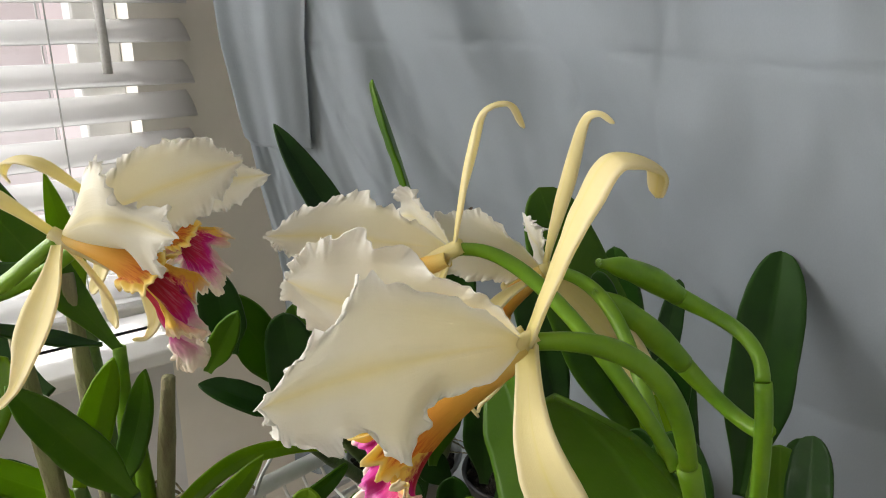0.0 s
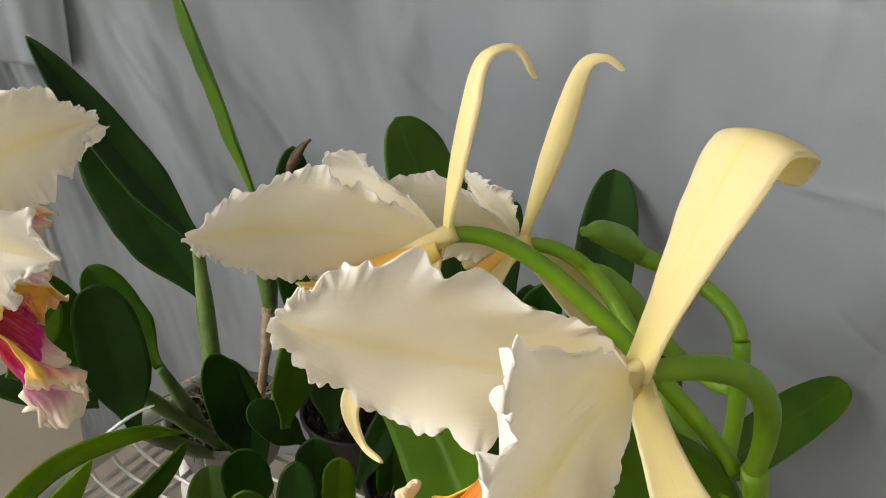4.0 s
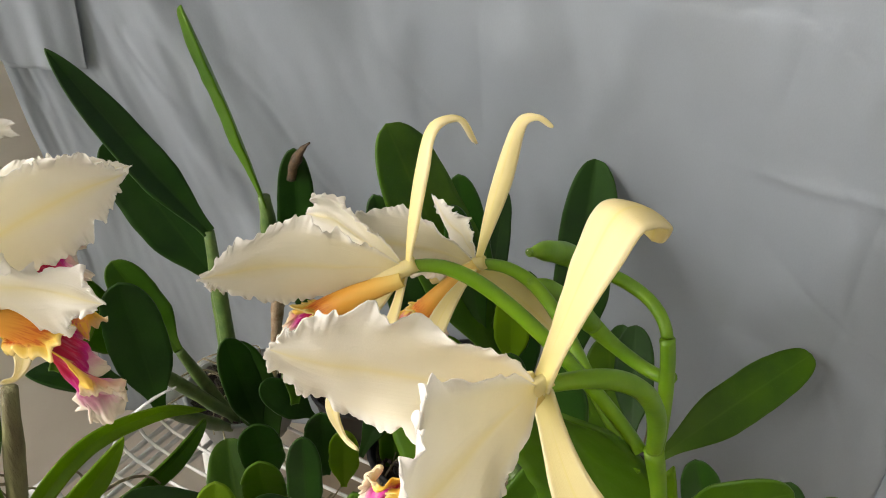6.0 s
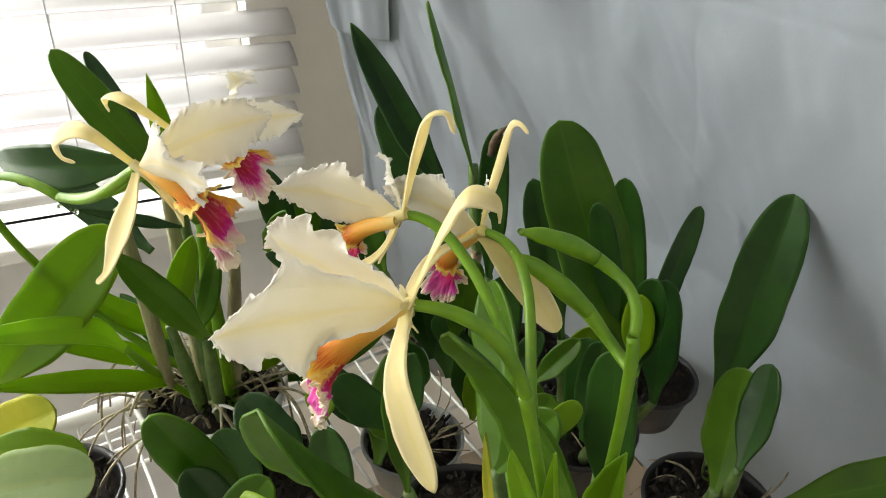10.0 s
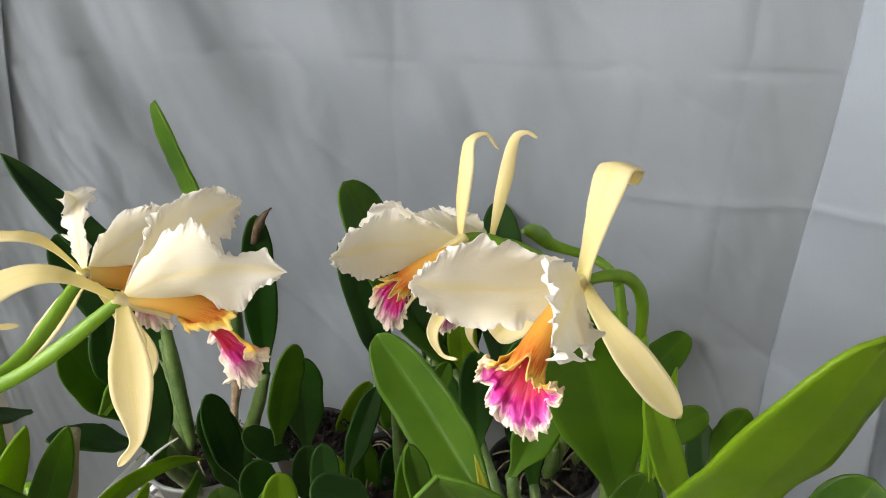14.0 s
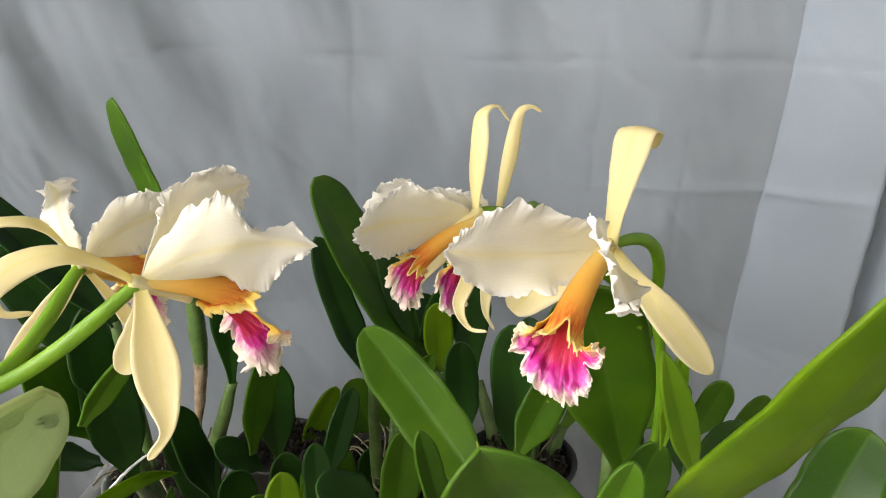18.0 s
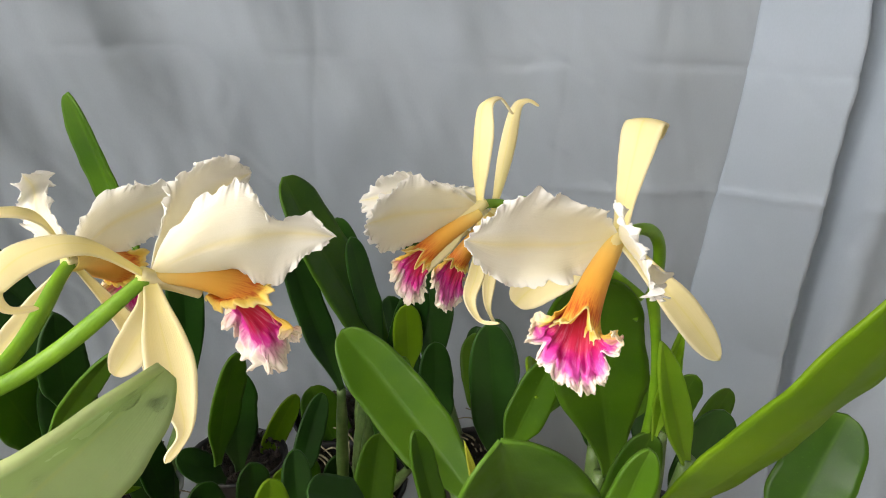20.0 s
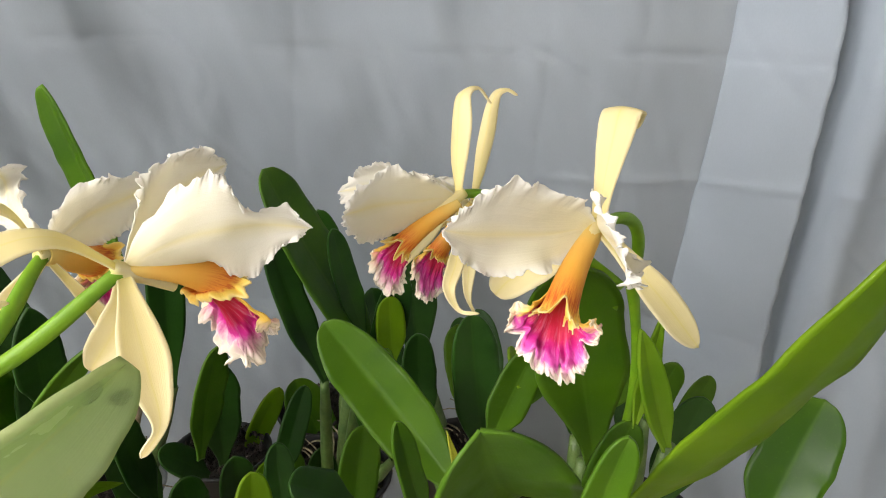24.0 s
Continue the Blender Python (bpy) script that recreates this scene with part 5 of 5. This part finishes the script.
leaves(orchid, [
    ((0.077, 0.329, 1.050), (0.090, 0.312, 0.975), 0.009, 0, 0.0, "leaf_yellow"),
    ((0.160, 0.385, 1.095), (0.172, 0.372, 0.955), 0.042, 0, 0.02, "leaf_dark", (0.165, 0.32, 0.885)),
    ((0.123, 0.293, 1.112), (0.090, 0.302, 1.045), 0.030, 10, 0.03, "leaf_green", (0.13, 0.30, 0.885)),
    ((0.031, 0.169, 1.146), (0.020, 0.185, 1.060), 0.022, 0, 0.02, "leaf_green", (0.11, 0.25, 0.89)),
    ((0.186, 0.197, 1.091), (0.155, 0.205, 1.010), 0.036, 20, 0.04, "leaf_dark", (0.16, 0.25, 0.885)),
    ((0.127, 0.216, 1.090), (0.110, 0.232, 1.000), 0.030, 0, 0.03, "leaf_green", (0.14, 0.25, 0.885)),
    ((0.137, 0.322, 1.097), (0.112, 0.295, 1.085), 0.016, 30, 0.02, "leaf_bright"),
    ((0.013, 0.312, 1.094), (0.030, 0.300, 1.010), 0.018, 0, 0.02, "leaf_green", (0.10, 0.29, 0.885)),
])
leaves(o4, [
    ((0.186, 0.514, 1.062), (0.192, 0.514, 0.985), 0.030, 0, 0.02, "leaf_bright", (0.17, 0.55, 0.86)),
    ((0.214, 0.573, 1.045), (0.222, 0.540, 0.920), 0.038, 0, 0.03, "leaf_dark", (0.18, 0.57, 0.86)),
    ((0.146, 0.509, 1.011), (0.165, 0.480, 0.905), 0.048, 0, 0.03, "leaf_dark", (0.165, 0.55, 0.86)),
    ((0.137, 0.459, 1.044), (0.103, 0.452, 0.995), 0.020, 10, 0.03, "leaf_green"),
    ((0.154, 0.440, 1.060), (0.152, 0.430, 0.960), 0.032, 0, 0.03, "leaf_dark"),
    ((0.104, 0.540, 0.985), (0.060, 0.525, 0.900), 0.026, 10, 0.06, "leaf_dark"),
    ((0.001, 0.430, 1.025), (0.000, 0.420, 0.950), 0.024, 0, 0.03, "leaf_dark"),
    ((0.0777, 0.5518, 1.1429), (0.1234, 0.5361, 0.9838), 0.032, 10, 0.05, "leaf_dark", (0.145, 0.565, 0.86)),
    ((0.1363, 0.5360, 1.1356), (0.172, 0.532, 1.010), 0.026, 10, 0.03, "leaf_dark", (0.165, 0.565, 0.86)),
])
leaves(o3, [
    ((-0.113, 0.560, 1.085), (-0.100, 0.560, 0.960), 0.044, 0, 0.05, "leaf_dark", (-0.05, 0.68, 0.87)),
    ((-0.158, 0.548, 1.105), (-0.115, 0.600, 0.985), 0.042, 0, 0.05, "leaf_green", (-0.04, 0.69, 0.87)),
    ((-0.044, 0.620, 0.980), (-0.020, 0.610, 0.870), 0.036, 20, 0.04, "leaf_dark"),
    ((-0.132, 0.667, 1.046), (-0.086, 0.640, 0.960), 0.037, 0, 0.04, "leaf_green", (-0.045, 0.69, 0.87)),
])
leaves(o5, [
    ((0.305, 0.504, 1.016), (0.292, 0.460, 0.930), 0.036, -20, 0.03, "leaf_dark", (0.29, 0.48, 0.87)),
])
P7 = (0.325, 0.30, 0.865)
o7 = plant(P7, "small orchid with short spreading leaves before the sheet")
leaves(o7, [
    ((0.289, 0.294, 1.034), (0.245, 0.335, 0.990), 0.030, 20, -0.06, "leaf_green", (0.31, 0.31, 0.86)),
    ((0.311, 0.273, 1.040), (0.300, 0.290, 0.980), 0.026, 0, 0.05, "leaf_green", (0.32, 0.30, 0.86)),
    ((0.273, 0.363, 0.999), (0.285, 0.330, 0.930), 0.030, 0, 0.04, "leaf_dark", (0.315, 0.31, 0.86)),
    ((0.345, 0.340, 0.980), (0.330, 0.310, 0.910), 0.028, 0, 0.04, "leaf_dark", (0.325, 0.30, 0.86)),
    ((0.385, 0.270, 1.000), (0.345, 0.285, 0.920), 0.028, 20, 0.04, "leaf_green", (0.33, 0.30, 0.86)),
])
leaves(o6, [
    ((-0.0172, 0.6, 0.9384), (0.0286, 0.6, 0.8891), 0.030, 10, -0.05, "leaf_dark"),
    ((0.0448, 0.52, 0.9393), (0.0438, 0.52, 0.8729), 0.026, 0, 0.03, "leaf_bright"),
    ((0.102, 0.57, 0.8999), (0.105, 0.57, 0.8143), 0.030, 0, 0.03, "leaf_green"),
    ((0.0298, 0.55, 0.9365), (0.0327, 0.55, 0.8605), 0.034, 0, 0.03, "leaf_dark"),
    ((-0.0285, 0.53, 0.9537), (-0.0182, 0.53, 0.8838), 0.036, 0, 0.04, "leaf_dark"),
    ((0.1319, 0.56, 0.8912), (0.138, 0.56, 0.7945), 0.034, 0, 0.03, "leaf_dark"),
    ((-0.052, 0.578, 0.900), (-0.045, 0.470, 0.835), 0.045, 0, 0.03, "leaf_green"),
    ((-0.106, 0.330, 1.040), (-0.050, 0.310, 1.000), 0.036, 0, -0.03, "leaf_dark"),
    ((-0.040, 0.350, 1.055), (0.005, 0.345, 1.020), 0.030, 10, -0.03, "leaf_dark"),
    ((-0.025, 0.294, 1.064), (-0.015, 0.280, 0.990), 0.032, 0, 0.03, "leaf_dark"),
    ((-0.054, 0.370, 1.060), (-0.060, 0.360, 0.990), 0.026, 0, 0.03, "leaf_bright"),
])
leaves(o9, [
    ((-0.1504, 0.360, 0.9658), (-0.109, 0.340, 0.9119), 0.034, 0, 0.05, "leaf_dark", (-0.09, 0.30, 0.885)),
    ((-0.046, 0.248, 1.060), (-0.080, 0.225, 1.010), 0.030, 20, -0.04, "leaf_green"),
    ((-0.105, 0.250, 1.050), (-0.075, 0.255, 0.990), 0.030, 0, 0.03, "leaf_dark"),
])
leaves(orchid2, [
    ((-0.219, 0.338, 1.178), (-0.185, 0.410, 1.130), 0.010, 30, 0.02, "leaf_dark"),
    ((-0.225, 0.375, 1.120), (-0.180, 0.410, 1.020), 0.028, 0, 0.03, "leaf_green", (-0.21, 0.46, 0.90)),
    ((-0.184, 0.544, 1.026), (-0.123, 0.564, 0.987), 0.030, 40, -0.05, "leaf_dark"),
    ((-0.190, 0.430, 1.110), (-0.228, 0.430, 1.010), 0.024, 20, 0.10, "leaf_bright", (-0.225, 0.46, 0.90)),
    ((-0.168, 0.425, 1.105), (-0.208, 0.440, 1.000), 0.024, -20, 0.08, "leaf_green", (-0.215, 0.465, 0.90)),
    ((-0.134, 0.466, 1.162), (-0.130, 0.478, 1.090), 0.030, 0, 0.03, "leaf_dark"),
    ((-0.110, 0.440, 1.140), (-0.145, 0.470, 1.080), 0.018, 20, 0.04, "leaf_green"),
    ((-0.330, 0.420, 1.045), (-0.245, 0.460, 0.970), 0.024, 10, -0.05, "leaf_bright"),
    ((-0.345, 0.385, 1.010), (-0.250, 0.455, 0.940), 0.022, 10, -0.05, "leaf_bright"),
    ((-0.300, 0.300, 1.030), (-0.240, 0.440, 0.930), 0.022, 20, -0.06, "leaf_bright"),
    ((-0.330, 0.500, 0.980), (-0.250, 0.480, 0.920), 0.026, 0, -0.05, "leaf_dark"),
    ((-0.120, 0.500, 0.990), (-0.190, 0.490, 0.915), 0.022, 30, -0.10, "leaf_bright"),
    ((-0.400, 0.470, 1.135), (-0.240, 0.440, 1.165), 0.040, -15, -0.14, "leaf_dark"),
])

# wiry roots that tumble over the rim of the pot by the window
rnd = random.Random(7)
specs = []
for k in range(80):
    a, d = rnd.uniform(0, 6.28), rnd.uniform(0.0, 0.06)
    p0 = V((-0.225 + math.cos(a) * d, 0.475 + math.sin(a) * d, 0.888 + rnd.uniform(0, 0.02)))
    b = a + rnd.uniform(-0.9, 0.9)
    far = rnd.uniform(0.04, 0.095)
    lift = rnd.uniform(0.0, 0.045)
    p1 = p0 + V((math.cos(a) * far * 0.4, math.sin(a) * far * 0.4, lift + 0.015))
    p2 = p0 + V((math.cos(b) * far * 0.9, math.sin(b) * far * 0.9, lift - 0.005))
    p3 = p0 + V((math.cos(b) * far, math.sin(b) * far, -rnd.uniform(-0.02, 0.09)))
    specs.append(([p0, p1, p2, p3], rnd.uniform(0.0009, 0.0022)))
join_tubes("root_tangle", specs, "root_grey", orchid2, "tangle of pale wiry roots")["kind"] = "stuff"
for k, (cx, cy, cz, n) in enumerate(((0.150, 0.275, 0.880, 26), (-0.03, 0.735, 0.832, 22), (0.285, 0.485, 0.852, 14), (-0.02, 0.52, 0.832, 20), (0.15, 0.575, 0.845, 18))):
    owner = (orchid, o3, o5, o6, o4)[k]
    specs = []
    for _ in range(n):
        a, far = rnd.uniform(0, 6.28), rnd.uniform(0.03, 0.075)
        p0 = V((cx + math.cos(a) * 0.02, cy + math.sin(a) * 0.02, cz))
        specs.append(([p0, p0 + V((math.cos(a) * far * 0.5, math.sin(a) * far * 0.5, rnd.uniform(0.0, 0.04))), p0 + V((math.cos(a + 0.6) * far, math.sin(a + 0.6) * far, rnd.uniform(-0.03, 0.03)))], rnd.uniform(0.0008, 0.0017)))
    join_tubes("root_tangle", specs, "root_grey", owner, "short pale roots over the bark")["kind"] = "stuff"


def drops(on, count, seed, size=0.0016):
    """Beads of water lying on the upper face of a leaf."""
    r = random.Random(seed)
    bm = bmesh.new()
    mesh = on.data
    for _ in range(count):
        q = mesh.polygons[r.randrange(len(mesh.polygons))]
        nor = q.normal.copy()
        if nor.dot(EYE_MEAN - q.center) < 0:
            nor = -nor
        k = size * r.uniform(0.4, 1.5)
        m = Matrix.Translation(q.center + nor * 0.0011) @ nor.to_track_quat("Z", "Y").to_matrix().to_4x4() @ Matrix.Diagonal((k, k * r.uniform(0.7, 1.2), k * 0.5, 1))
        bmesh.ops.create_icosphere(bm, subdivisions=2, radius=1.0, matrix=m)
    ob = part("water_beading", bm, "water", on, "clear water drops", smooth=True)
    ob.location = (0, 0, 0)
    ob["kind"] = "stuff"
    ob.visible_shadow = False


for ob in list(orchid2.children) + list(o8.children):
    if ob.name.startswith("leaf") and ob.data.materials[0].name == "leaf_pale":
        drops(ob, 90 if ob.parent is o8 else 16, len(ob.name) * 7 + len(ob.data.vertices), 0.0013 if ob.parent is o8 else 0.0017)
for owner, spots in ((orchid, ((0.0845, 0.2575, 1.2065), (0.089, 0.302, 1.2275), (0.087, 0.295, 1.2175))), (orchid2, ((-0.219, 0.329, 1.184), (-0.203, 0.324, 1.185)))):
    for q in spots:
        bm = bmesh.new()
        bmesh.ops.create_icosphere(bm, subdivisions=2, radius=0.0019, matrix=Matrix.Translation(q))
        part("nectar_drop", bm, "water", owner, "clear sticky drop on a pedicel", smooth=True)
